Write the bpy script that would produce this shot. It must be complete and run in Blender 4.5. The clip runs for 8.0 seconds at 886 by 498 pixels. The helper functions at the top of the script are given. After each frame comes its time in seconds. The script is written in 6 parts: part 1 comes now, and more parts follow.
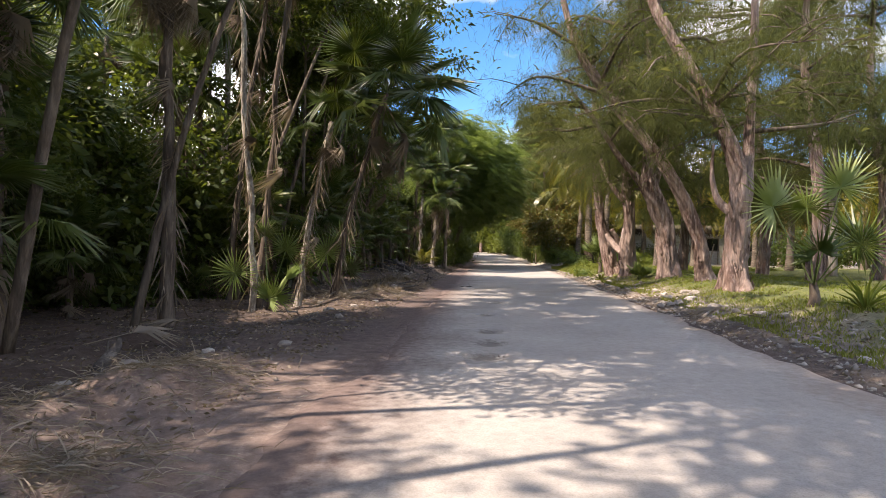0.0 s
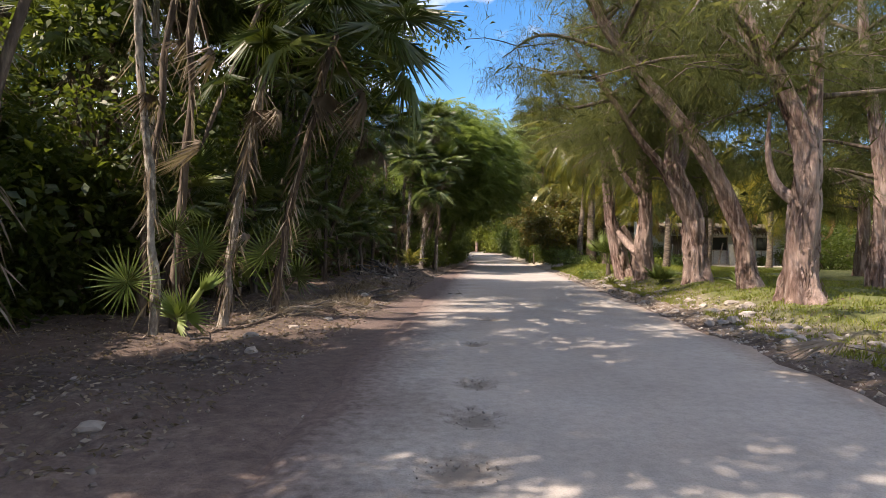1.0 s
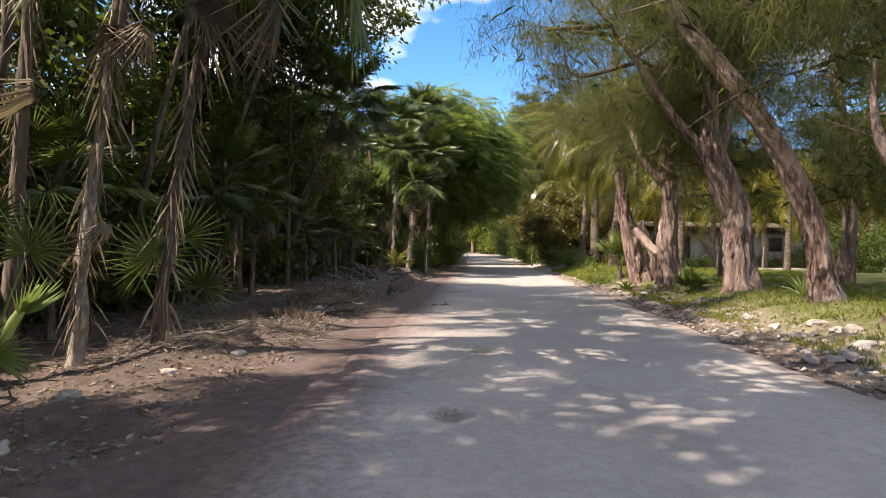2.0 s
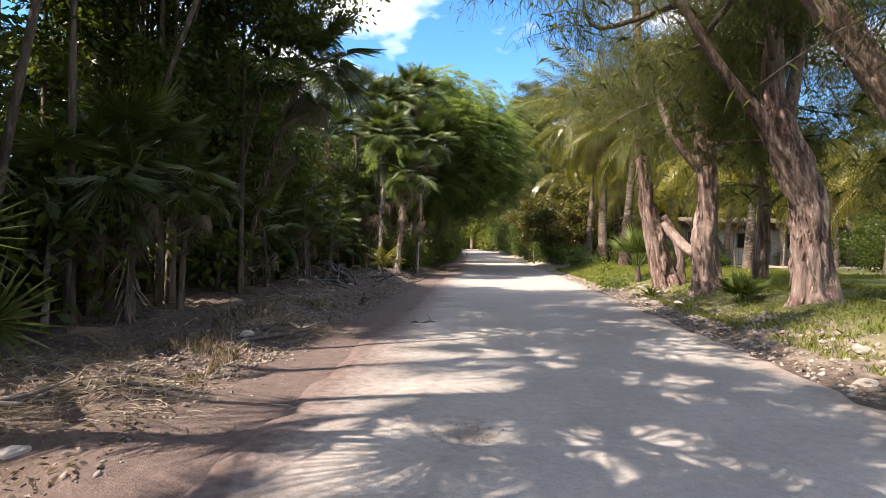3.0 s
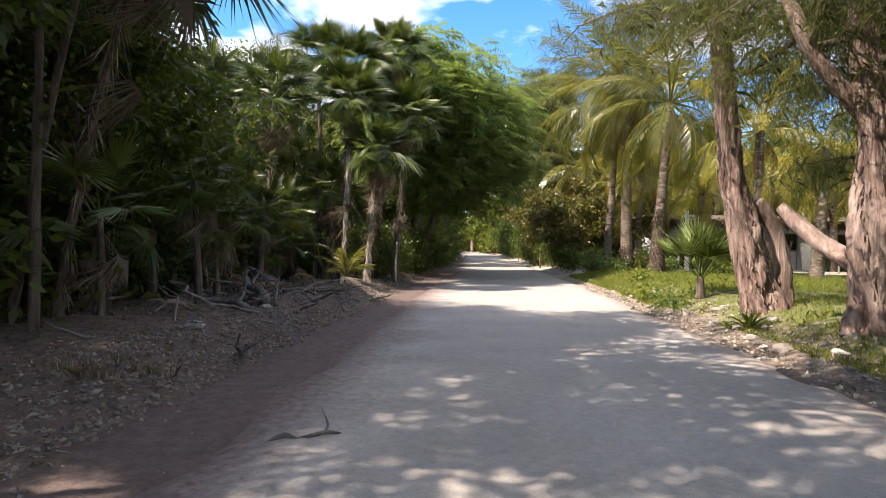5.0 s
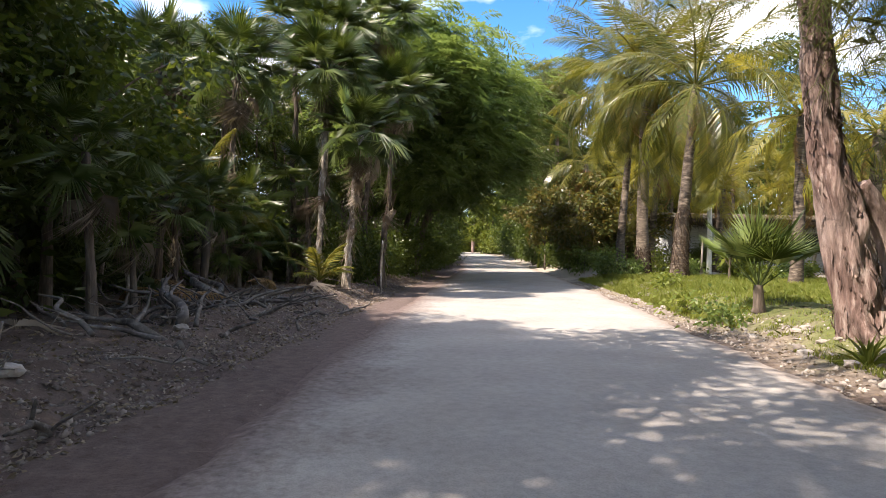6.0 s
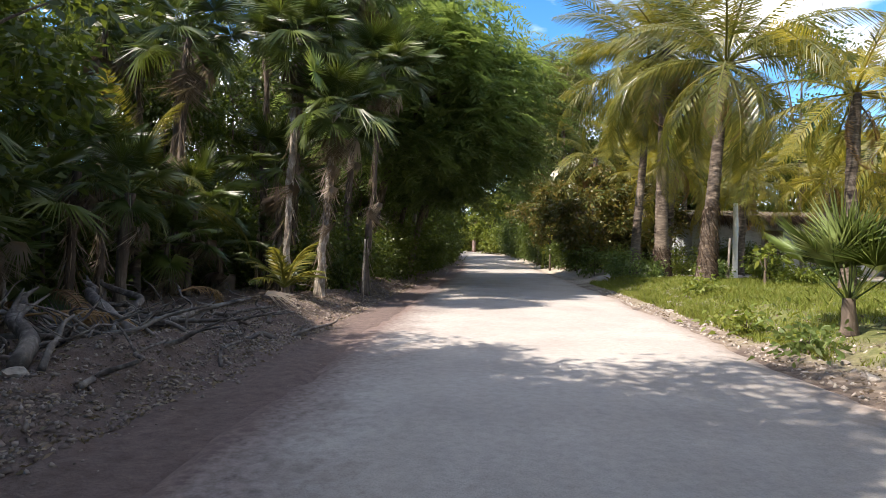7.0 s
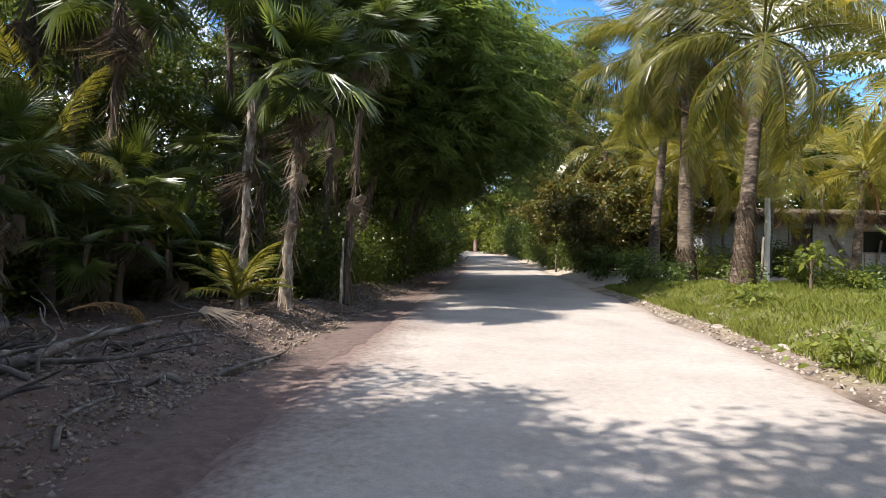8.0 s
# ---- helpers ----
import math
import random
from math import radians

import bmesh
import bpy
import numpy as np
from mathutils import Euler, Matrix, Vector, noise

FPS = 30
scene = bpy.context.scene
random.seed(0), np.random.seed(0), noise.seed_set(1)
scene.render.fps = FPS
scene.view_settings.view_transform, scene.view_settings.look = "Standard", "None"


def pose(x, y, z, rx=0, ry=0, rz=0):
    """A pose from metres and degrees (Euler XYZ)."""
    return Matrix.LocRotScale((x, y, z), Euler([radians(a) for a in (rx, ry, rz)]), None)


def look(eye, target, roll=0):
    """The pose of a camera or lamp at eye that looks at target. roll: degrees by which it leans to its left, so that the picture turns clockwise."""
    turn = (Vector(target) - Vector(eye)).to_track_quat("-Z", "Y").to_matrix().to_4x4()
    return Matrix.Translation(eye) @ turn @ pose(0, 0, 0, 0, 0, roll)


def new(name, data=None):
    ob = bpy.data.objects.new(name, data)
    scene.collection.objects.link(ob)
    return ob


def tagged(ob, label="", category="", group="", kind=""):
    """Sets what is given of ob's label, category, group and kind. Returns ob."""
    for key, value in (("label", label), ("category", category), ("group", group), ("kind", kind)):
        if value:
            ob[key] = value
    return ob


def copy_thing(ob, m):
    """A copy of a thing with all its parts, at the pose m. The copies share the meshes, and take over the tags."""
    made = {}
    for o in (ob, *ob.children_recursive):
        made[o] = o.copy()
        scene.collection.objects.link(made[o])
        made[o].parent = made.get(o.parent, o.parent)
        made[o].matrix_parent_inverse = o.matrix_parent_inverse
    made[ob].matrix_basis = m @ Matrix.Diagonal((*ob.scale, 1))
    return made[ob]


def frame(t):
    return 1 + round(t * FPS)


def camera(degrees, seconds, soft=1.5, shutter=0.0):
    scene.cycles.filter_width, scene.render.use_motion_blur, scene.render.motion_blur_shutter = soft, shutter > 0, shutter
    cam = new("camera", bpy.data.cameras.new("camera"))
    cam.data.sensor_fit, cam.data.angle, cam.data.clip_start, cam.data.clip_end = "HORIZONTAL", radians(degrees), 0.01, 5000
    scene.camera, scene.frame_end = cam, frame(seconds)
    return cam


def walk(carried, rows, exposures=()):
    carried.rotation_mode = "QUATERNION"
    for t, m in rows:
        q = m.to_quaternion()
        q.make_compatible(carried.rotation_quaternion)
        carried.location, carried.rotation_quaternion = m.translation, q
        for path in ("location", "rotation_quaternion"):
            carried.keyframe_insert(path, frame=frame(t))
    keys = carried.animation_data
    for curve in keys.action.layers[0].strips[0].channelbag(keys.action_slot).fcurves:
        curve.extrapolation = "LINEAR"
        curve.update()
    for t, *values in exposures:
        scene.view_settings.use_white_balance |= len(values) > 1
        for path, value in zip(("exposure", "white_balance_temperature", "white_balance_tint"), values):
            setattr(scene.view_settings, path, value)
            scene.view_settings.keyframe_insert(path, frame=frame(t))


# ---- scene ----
cam = camera(76.0, 8.0, 0.55)
PATH = [
    (0, (-0.009, 0.046, 0.919), (-0.006, 2.046, 0.935), 0.9),
    (0.5, (0.131, 1.36, 0.938), (0.141, 3.36, 0.952), 0.8),
    (1, (0.285, 2.642, 0.953), (0.3, 4.641, 0.967), 0.8),
    (1.5, (0.426, 3.908, 0.965), (0.447, 5.907, 0.977), 0.8),
    (1.7, (0.481, 4.462, 0.949), (0.508, 6.462, 0.967), 0.8),
    (2.8, (0.77, 7.132, 1.017), (0.797, 9.132, 1.025), 0.9),
    (3, (0.829, 7.652, 1.036), (0.857, 9.652, 1.04), 0.8),
    (3.5, (0.995, 8.904, 1.066), (1.02, 10.904, 1.067), 0.8),
    (4, (1.133, 10.125, 1.046), (1.159, 12.125, 1.05), 0.9),
    (4.5, (1.278, 11.324, 1.047), (1.299, 13.324, 1.052), 0.9),
    (4.7, (1.317, 11.799, 1.044), (1.338, 13.799, 1.053), 0.9),
    (5.8, (1.557, 14.415, 1.037), (1.574, 16.415, 1.052), 1.0),
    (6, (1.589, 14.871, 1.047), (1.606, 16.871, 1.061), 1.1),
    (6.5, (1.691, 15.968, 1.068), (1.705, 17.968, 1.08), 1.2),
    (7, (1.771, 17.032, 1.089), (1.783, 19.032, 1.1), 1.2),
    (7.5, (1.845, 18.065, 1.124), (1.854, 20.065, 1.131), 1.2),
    (8, (1.894, 19.08, 1.127), (1.901, 21.08, 1.137), 1.1),
]
walk(cam, [(t, look(eye, target, roll)) for t, eye, target, roll in PATH],
     [(0, 1.16, 7900, 18), (1, 1.06, 8000, 18), (1.7, 1.12, 7950, 17.5), (3, 1.36, 7700, 17), (4.5, 1.38, 7700, 17), (6, 1.34, 7500, 16), (8, 1.1, 7150, 13.5)])

# ---- world, sun, exposure ----
SUN_ELEV, SUN_HEADING = 50.0, 25.0     # light travels towards +x, turned 25 degrees to +y
_e, _a = radians(SUN_ELEV), radians(SUN_HEADING)
LIGHT_DIR = Vector((math.cos(_a) * math.cos(_e), math.sin(_a) * math.cos(_e), -math.sin(_e)))
world = bpy.data.worlds.new("sky")
scene.world = world
world.use_nodes = True
_nt = world.node_tree
_nt.nodes.clear()
_out = _nt.nodes.new("ShaderNodeOutputWorld")
_bg = _nt.nodes.new("ShaderNodeBackground")
_sky = _nt.nodes.new("ShaderNodeTexSky")
_sky.sky_type, _sky.sun_disc = "NISHITA", False
_sky.sun_elevation = _e
_sky.sun_rotation = math.atan2(-LIGHT_DIR.x, -LIGHT_DIR.y)
_sky.air_density, _sky.dust_density, _sky.ozone_density = 1.0, 0.0, 4.0
_tc = _nt.nodes.new("ShaderNodeTexCoord")
_map = _nt.nodes.new("ShaderNodeMapping")
_map.inputs["Scale"].default_value = (2.2, 2.2, 5.0)
_map.inputs["Location"].default_value = (0.35, 0.1, 0.4)
_cn = _nt.nodes.new("ShaderNodeTexNoise")
_cn.inputs["Scale"].default_value, _cn.inputs["Detail"].default_value = 1.6, 6.0
_cr = _nt.nodes.new("ShaderNodeValToRGB")
_cr.color_ramp.elements[0].position, _cr.color_ramp.elements[1].position = 0.47, 0.66
_mix = _nt.nodes.new("ShaderNodeMixRGB")
_mix.inputs["Color2"].default_value = (9.0, 9.3, 9.8, 1)
_nt.links.new(_tc.outputs["Generated"], _map.inputs["Vector"])
_nt.links.new(_map.outputs["Vector"], _cn.inputs["Vector"])
_nt.links.new(_cn.outputs["Fac"], _cr.inputs["Fac"])
_nt.links.new(_cr.outputs["Color"], _mix.inputs["Fac"])
_hs = _nt.nodes.new("ShaderNodeHueSaturation")
_hs.inputs["Saturation"].default_value, _hs.inputs["Value"].default_value = 1.3, 1.0
_nt.links.new(_sky.outputs["Color"], _hs.inputs["Color"])
_nt.links.new(_hs.outputs["Color"], _mix.inputs["Color1"])
_nt.links.new(_mix.outputs["Color"], _bg.inputs["Color"])
_bg.inputs["Strength"].default_value = 0.15
_nt.links.new(_bg.outputs["Background"], _out.inputs["Surface"])

_sl = bpy.data.lights.new("sun", "SUN")
_sl.energy, _sl.angle, _sl.color = 4.8, radians(0.53), (1.0, 0.965, 0.91)
sun = new("sun", _sl)
sun.matrix_world = look((0, 0, 40), Vector((0, 0, 40)) + LIGHT_DIR)

# ---- materials ----
def N(nt, kind, **kw):
    n = nt.nodes.new(kind)
    for k, v in kw.items():
        n.inputs[k.replace("_", " ")].default_value = v
    return n


def ramp(nt, fac, stops):
    r = nt.nodes.new("ShaderNodeValToRGB")
    els = r.color_ramp.elements
    while len(els) < len(stops):
        els.new(0.5)
    for e, (p, c) in zip(els, stops):
        e.position, e.color = p, (*c, 1)
    nt.links.new(fac, r.inputs["Fac"])
    return r.outputs["Color"]


def mixc(nt, fac, a, b, mode="MIX"):
    m = nt.nodes.new("ShaderNodeMixRGB")
    m.blend_type = mode
    for key, v in (("Fac", fac), ("Color1", a), ("Color2", b)):
        if isinstance(v, (int, float)):
            m.inputs[key].default_value = v
        elif isinstance(v, tuple):
            m.inputs[key].default_value = (*v, 1)
        else:
            nt.links.new(v, m.inputs[key])
    return m.outputs["Color"]


def maths(nt, op, a, b=0.0, clamp=False):
    m = nt.nodes.new("ShaderNodeMath")
    m.operation, m.use_clamp = op, clamp
    for i, v in enumerate((a, b)):
        if isinstance(v, (int, float)):
            m.inputs[i].default_value = v
        else:
            nt.links.new(v, m.inputs[i])
    return m.outputs[0]


def material(name, rough=0.85):
    m = bpy.data.materials.new(name)
    m.use_nodes = True
    nt = m.node_tree
    b = nt.nodes["Principled BSDF"]
    b.inputs["Roughness"].default_value = rough
    return m, nt, b


def noise_tex(nt, scale, detail=5.0, vec=None, rough=0.55):
    n = N(nt, "ShaderNodeTexNoise", Scale=scale, Detail=detail, Roughness=rough)
    if vec is None:
        vec = nt.nodes.new("ShaderNodeNewGeometry").outputs["Position"]
    nt.links.new(vec, n.inputs["Vector"])
    return n.outputs["Fac"]


def bump(nt, b, height, strength=0.4, distance=0.02):
    n = N(nt, "ShaderNodeBump", Strength=strength, Distance=distance)
    nt.links.new(height, n.inputs["Height"])
    nt.links.new(n.outputs["Normal"], b.inputs["Normal"])


def object_vec(nt, scale=(1, 1, 1)):
    tc = nt.nodes.new("ShaderNodeTexCoord")
    mp = nt.nodes.new("ShaderNodeMapping")
    mp.inputs["Scale"].default_value = scale
    nt.links.new(tc.outputs["Object"], mp.inputs["Vector"])
    return mp.outputs["Vector"]


def leaf_material(name, c1, c2, c3, rough=0.45, trans=0.35, spec=0.4):
    """Leaf: colour varies by island and by object, lit through from behind."""
    m, nt, b = material(name, rough)
    geo = nt.nodes.new("ShaderNodeNewGeometry")
    oi = nt.nodes.new("ShaderNodeObjectInfo")
    r = maths(nt, "FRACT", maths(nt, "ADD", geo.outputs["Random Per Island"], oi.outputs["Random"]))
    col = ramp(nt, r, [(0.0, c1), (0.6, c2), (1.0, c3)])
    big = noise_tex(nt, 0.6, 2.0)
    col = mixc(nt, maths(nt, "MULTIPLY", big, 0.5), col, c1)
    nt.links.new(col, b.inputs["Base Color"])
    b.inputs["Specular IOR Level"].default_value = spec
    tr = nt.nodes.new("ShaderNodeBsdfTranslucent")
    nt.links.new(mixc(nt, 0.5, col, (c3[0] * 1.3, c3[1] * 1.3, c3[2] * 0.6)), tr.inputs["Color"])
    mx = nt.nodes.new("ShaderNodeMixShader")
    mx.inputs[0].default_value = trans
    nt.links.new(b.outputs[0], mx.inputs[1])
    nt.links.new(tr.outputs[0], mx.inputs[2])
    nt.links.new(mx.outputs[0], nt.nodes["Material Output"].inputs["Surface"])
    return m


def bark_material(name, dark, mid, light, stretch=(9, 9, 1.2), strength=0.8, dist=0.03):
    m, nt, b = material(name, 0.9)
    v = object_vec(nt, stretch)
    n1 = noise_tex(nt, 1.6, 8.0, v, 0.65)
    n2 = noise_tex(nt, 1.1, 4.0)
    col = ramp(nt, n1, [(0.33, dark), (0.5, mid), (0.68, light)])
    col = mixc(nt, maths(nt, "MULTIPLY", ramp(nt, n2, [(0.45, (0, 0, 0)), (0.65, (1, 1, 1))]), 0.45), col, light)
    nt.links.new(col, b.inputs["Base Color"])
    bump(nt, b, n1, strength, dist)
    return m


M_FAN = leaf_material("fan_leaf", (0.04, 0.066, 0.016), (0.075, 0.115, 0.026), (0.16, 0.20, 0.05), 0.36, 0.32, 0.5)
# lighter copy of the fan leaf: yellow-green, raised further for sun and gloss
M_FANBRIGHT = leaf_material("fan_leaf_fresh_sunlit", (0.15, 0.22, 0.06), (0.25, 0.32, 0.12), (0.38, 0.43, 0.20), 0.33, 0.4)
M_COCO = leaf_material("coconut_leaf", (0.06, 0.076, 0.015), (0.125, 0.135, 0.024), (0.28, 0.235, 0.05), 0.3, 0.38, 0.5)
# yellower fronds of the grove, their colour also lightened to look sunlit
M_COCOYEL = leaf_material("coconut_leaf_yellow_sunlit", (0.13, 0.14, 0.025), (0.25, 0.235, 0.04), (0.42, 0.33, 0.07), 0.4, 0.48)
M_DEAD = leaf_material("dead_leaf", (0.11, 0.08, 0.06), (0.21, 0.165, 0.13), (0.42, 0.36, 0.30), 0.8, 0.2, 0.1)
M_DEADCOCO = leaf_material("dead_coconut_leaf", (0.15, 0.085, 0.045), (0.27, 0.165, 0.085), (0.42, 0.29, 0.17), 0.7, 0.35, 0.15)
M_HUSK = leaf_material("husk_fibre", (0.035, 0.024, 0.017), (0.075, 0.053, 0.04), (0.16, 0.12, 0.09), 0.85, 0.1, 0.1)
M_NEEDLE = leaf_material("needles", (0.058, 0.076, 0.034), (0.105, 0.125, 0.054), (0.18, 0.19, 0.085), 0.65, 0.6, 0.18)
M_BROAD = leaf_material("broad_leaf", (0.034, 0.058, 0.013), (0.064, 0.098, 0.02), (0.13, 0.16, 0.03), 0.4, 0.45, 0.42)
M_FERN = leaf_material("feather_leaf", (0.075, 0.12, 0.04), (0.135, 0.195, 0.062), (0.22, 0.285, 0.10), 0.4, 0.5)
M_LIGHT = leaf_material("light_leaf", (0.09, 0.13, 0.025), (0.15, 0.19, 0.035), (0.25, 0.27, 0.05), 0.5, 0.4)
M_GRAPE = leaf_material("grape_leaf", (0.05, 0.075, 0.02), (0.10, 0.11, 0.025), (0.24, 0.16, 0.05), 0.4, 0.3)
M_GRASS = leaf_material("grass_blade", (0.12, 0.17, 0.032), (0.21, 0.25, 0.05), (0.36, 0.34, 0.12), 0.55, 0.45, 0.25)
M_PINEBARK = bark_material("flaking_bark", (0.05, 0.028, 0.022), (0.18, 0.112, 0.094), (0.43, 0.335, 0.295), (10, 10, 1.2), 1.0, 0.05)
M_COCOBARK = bark_material("ringed_bark", (0.025, 0.018, 0.014), (0.075, 0.055, 0.042), (0.23, 0.185, 0.145), (3, 3, 9), 0.8, 0.03)
# pale peeling bark; its strong mottling also paints sun dapples
M_PALEBARK = bark_material("pale_dappled_bark", (0.04, 0.03, 0.024), (0.20, 0.165, 0.135), (0.60, 0.55, 0.48), (9, 9, 4.0), 0.9, 0.04)
M_DARKBARK = bark_material("dark_bark", (0.036, 0.027, 0.021), (0.08, 0.058, 0.045), (0.21, 0.165, 0.13))
M_DEADWOOD = bark_material("rotting_wood", (0.035, 0.029, 0.026), (0.09, 0.076, 0.068), (0.25, 0.225, 0.205), (8, 8, 8), 0.7, 0.012)
M_WOOD = bark_material("weathered_wood", (0.09, 0.075, 0.065), (0.19, 0.165, 0.145), (0.36, 0.33, 0.295), (14, 14, 2), 0.5, 0.01)

# ---- geometry helpers ----
def hsh(ix, iy, k=0.0):
    v = np.sin(ix * 127.1 + iy * 311.7 + k * 74.7) * 43758.5453
    return v - np.floor(v)


def vnoise(x, y, k=0.0):
    """Smooth value noise from 0 to 1 over the plane."""
    x, y = np.asarray(x, float), np.asarray(y, float)
    ix, iy = np.floor(x), np.floor(y)
    fx, fy = x - ix, y - iy
    fx, fy = fx * fx * (3 - 2 * fx), fy * fy * (3 - 2 * fy)
    a, b = hsh(ix, iy, k), hsh(ix + 1, iy, k)
    c, d = hsh(ix, iy + 1, k), hsh(ix + 1, iy + 1, k)
    return (a * (1 - fx) + b * fx) * (1 - fy) + (c * (1 - fx) + d * fx) * fy


def smooth(v, a, b):
    t = np.clip((np.asarray(v, float) - a) / (b - a), 0, 1)
    return t * t * (3 - 2 * t)


def road_mid(y):
    """The road's middle line, which bends to the left far off."""
    y = np.asarray(y, float)
    return 0.8 + 0.095 * y - 0.0016 * np.clip(y - 42, 0, 60) ** 2


def road_half(y):
    return 1.82 + 0.024 * np.clip(y, 0, 32)


def far_rise(y):
    """The land climbs gently where the road runs out of sight."""
    return 1.25 * smooth(y, 48, 104)


HEAPS = [(-1.2, 11.2, 0.55, 0.13), (-0.85, 14.2, 0.5, 0.10), (-2.0, 10.5, 0.55, 0.10), (-2.2, 12.3, 0.6, 0.10), (-1.75, 3.8, 0.5, 0.12), (-1.6, 2.3, 0.5, 0.08), (-2.6, 3.0, 0.6, 0.10)]     # heaps of straw: x, y, radius, height


def ground_z(x, y, fine=True):
    x, y = np.asarray(x, float), np.asarray(y, float)
    u, hw = x - road_mid(y), road_half(y)
    sl, sr = -u - hw, u - hw
    rise = -0.12 + 0.28 * smooth(y, 10, 20) + 0.12 * smooth(-y, -3, 3)
    zl = rise * smooth(sl, 0.5, 2.2)
    zl = zl + (0.09 + 0.09 * vnoise(y * 0.7, 1.0)) * np.exp(-((sl - 1.25 - 0.3 * vnoise(y * 0.5, 4.0)) / 0.42) ** 2) * (0.45 + 0.55 * smooth(y, 11, 15))
    zr = 0.07 * smooth(sr, 0.0, 0.4) + 0.27 * smooth(sr, 0.45, 1.7)
    z = np.where(u < 0, np.where(sl > 0, zl, 0), np.where(sr > 0, zr, 0))
    off = smooth(np.maximum(sl, sr), 0.1, 0.8)
    z = z + off * ((vnoise(x * 1.1, y * 1.1, 2) - 0.5) * 0.12 + (vnoise(x * 3.7, y * 3.7, 3) - 0.5) * 0.08 + (vnoise(x * 7.3, y * 7.3, 12) - 0.5) * 0.04)
    for hx, hy, r, h in HEAPS:
        d2 = ((x - hx) / (r * 1.3)) ** 2 + ((y - hy) / r) ** 2
        z = z + h * np.exp(-d2 * 1.6) * (0.5 + vnoise(x * 5, y * 5, 21))
    if fine:
        z = z + off * (vnoise(x * 11, y * 11, 5) - 0.5) * 0.035
    return z - 0.035 * (np.maximum(sl, sr) < -0.15) + far_rise(y)


def fast_mesh(name, verts, faces):
    """Mesh from an (n, 3) array and an (m, k) array of equal faces."""
    me = bpy.data.meshes.new(name)
    verts, faces = np.asarray(verts, np.float32), np.asarray(faces, np.int32)
    k = faces.shape[1]
    me.vertices.add(len(verts))
    me.vertices.foreach_set("co", verts.ravel())
    me.loops.add(faces.size)
    me.loops.foreach_set("vertex_index", faces.ravel())
    me.polygons.add(len(faces))
    me.polygons.foreach_set("loop_start", np.arange(0, faces.size, k, dtype=np.int32))
    me.update(calc_edges=True)
    return me


def shade_smooth(me):
    me.polygons.foreach_set("use_smooth", np.ones(len(me.polygons), bool))
    return me


def thing(name, at, label, category, group="", turn=0.0):
    e = new(name)
    e.empty_display_size = 0.2
    e.matrix_basis = pose(at[0], at[1], at[2], 0, 0, turn)
    return tagged(e, label, category, group)


def piece(name, me, mat, parent, m=None, label=""):
    ob = new(name, me)
    if mat is not None and not me.materials:
        me.materials.append(mat)
    ob.parent = parent
    if m is not None:
        ob.matrix_basis = m
    return tagged(ob, label)


def part(name, bm, mat, parent, label=""):
    me = bpy.data.meshes.new(name)
    bm.to_mesh(me)
    bm.free()
    return piece(name, me, mat, parent, None, label)


def solo(name, me, mat, label, category, group="", kind="", m=None):
    ob = piece(name, me, mat, None, m)
    return tagged(ob, label, category, group, kind)


def spline(points, n):
    """Smooth run of n points through the given ones (Catmull-Rom), each row x, y, z, radius."""
    p = np.asarray(points, float)
    p = np.vstack([2 * p[0] - p[1], p, 2 * p[-1] - p[-2]])
    out = []
    for t in np.linspace(0, len(p) - 3 - 1e-6, n):
        i, f = int(t), t - int(t)
        a, b, c, d = p[i:i + 4]
        out.append(0.5 * (2 * b + (c - a) * f + (2 * a - 5 * b + 4 * c - d) * f * f + (3 * b - a - 3 * c + d) * f ** 3))
    return np.array(out)


def tube_data(points, n=24, sides=14, rough=0.0, flute=0.0, rings=0.0, seed=0.0):
    """Bent, tapered stem through rows of x, y, z, radius; rough, fluted or ringed skin."""
    s = spline(points, n)
    c, r = s[:, :3], np.maximum(s[:, 3], 0.003)
    tan = np.gradient(c, axis=0)
    tan /= np.linalg.norm(tan, axis=1)[:, None] + 1e-9
    ref = np.array([0.0, 1.0, 0.13])
    ax = np.cross(tan, ref)
    ax /= np.linalg.norm(ax, axis=1)[:, None] + 1e-9
    ay = np.cross(tan, ax)
    ang = np.linspace(0, 2 * np.pi, sides, endpoint=False)
    A, K = np.meshgrid(ang, np.arange(n))
    length = np.concatenate([[0], np.cumsum(np.linalg.norm(np.diff(c, axis=0), axis=1))])
    Lg = length[K]
    rad = r[K] * (1 + rough * (vnoise(np.cos(A) * 3 + seed + 9, Lg * 3.2 + np.sin(A) * 3) - 0.5) * 2
                  + rough * 0.7 * (vnoise(A * 5.1 + seed, Lg * 1.5) - 0.5)
                  + flute * np.sin(A * 5 + seed + Lg * 0.4) * np.exp(-Lg / 0.6)
                  + rings * (np.mod(K, 2) - 0.5))
    v = c[:, None, :] + ax[:, None, :] * (rad * np.cos(A))[:, :, None] + ay[:, None, :] * (rad * np.sin(A))[:, :, None]
    v = v.reshape(-1, 3)
    i = np.arange(n - 1)[:, None] * sides
    j = np.arange(sides)[None, :]
    jn = (j + 1) % sides
    f = np.stack([i + j, i + jn, i + sides + jn, i + sides + j], -1).reshape(-1, 4)
    v = np.vstack([v, c[-1]])
    top = (n - 1) * sides
    v = np.vstack([v, c[0]])
    cap = np.stack([top + j[0], top + jn[0], np.full(sides, len(v) - 2)], -1)
    foot = np.stack([jn[0], j[0], np.full(sides, len(v) - 1)], -1)
    return v, f, np.vstack([cap, foot])


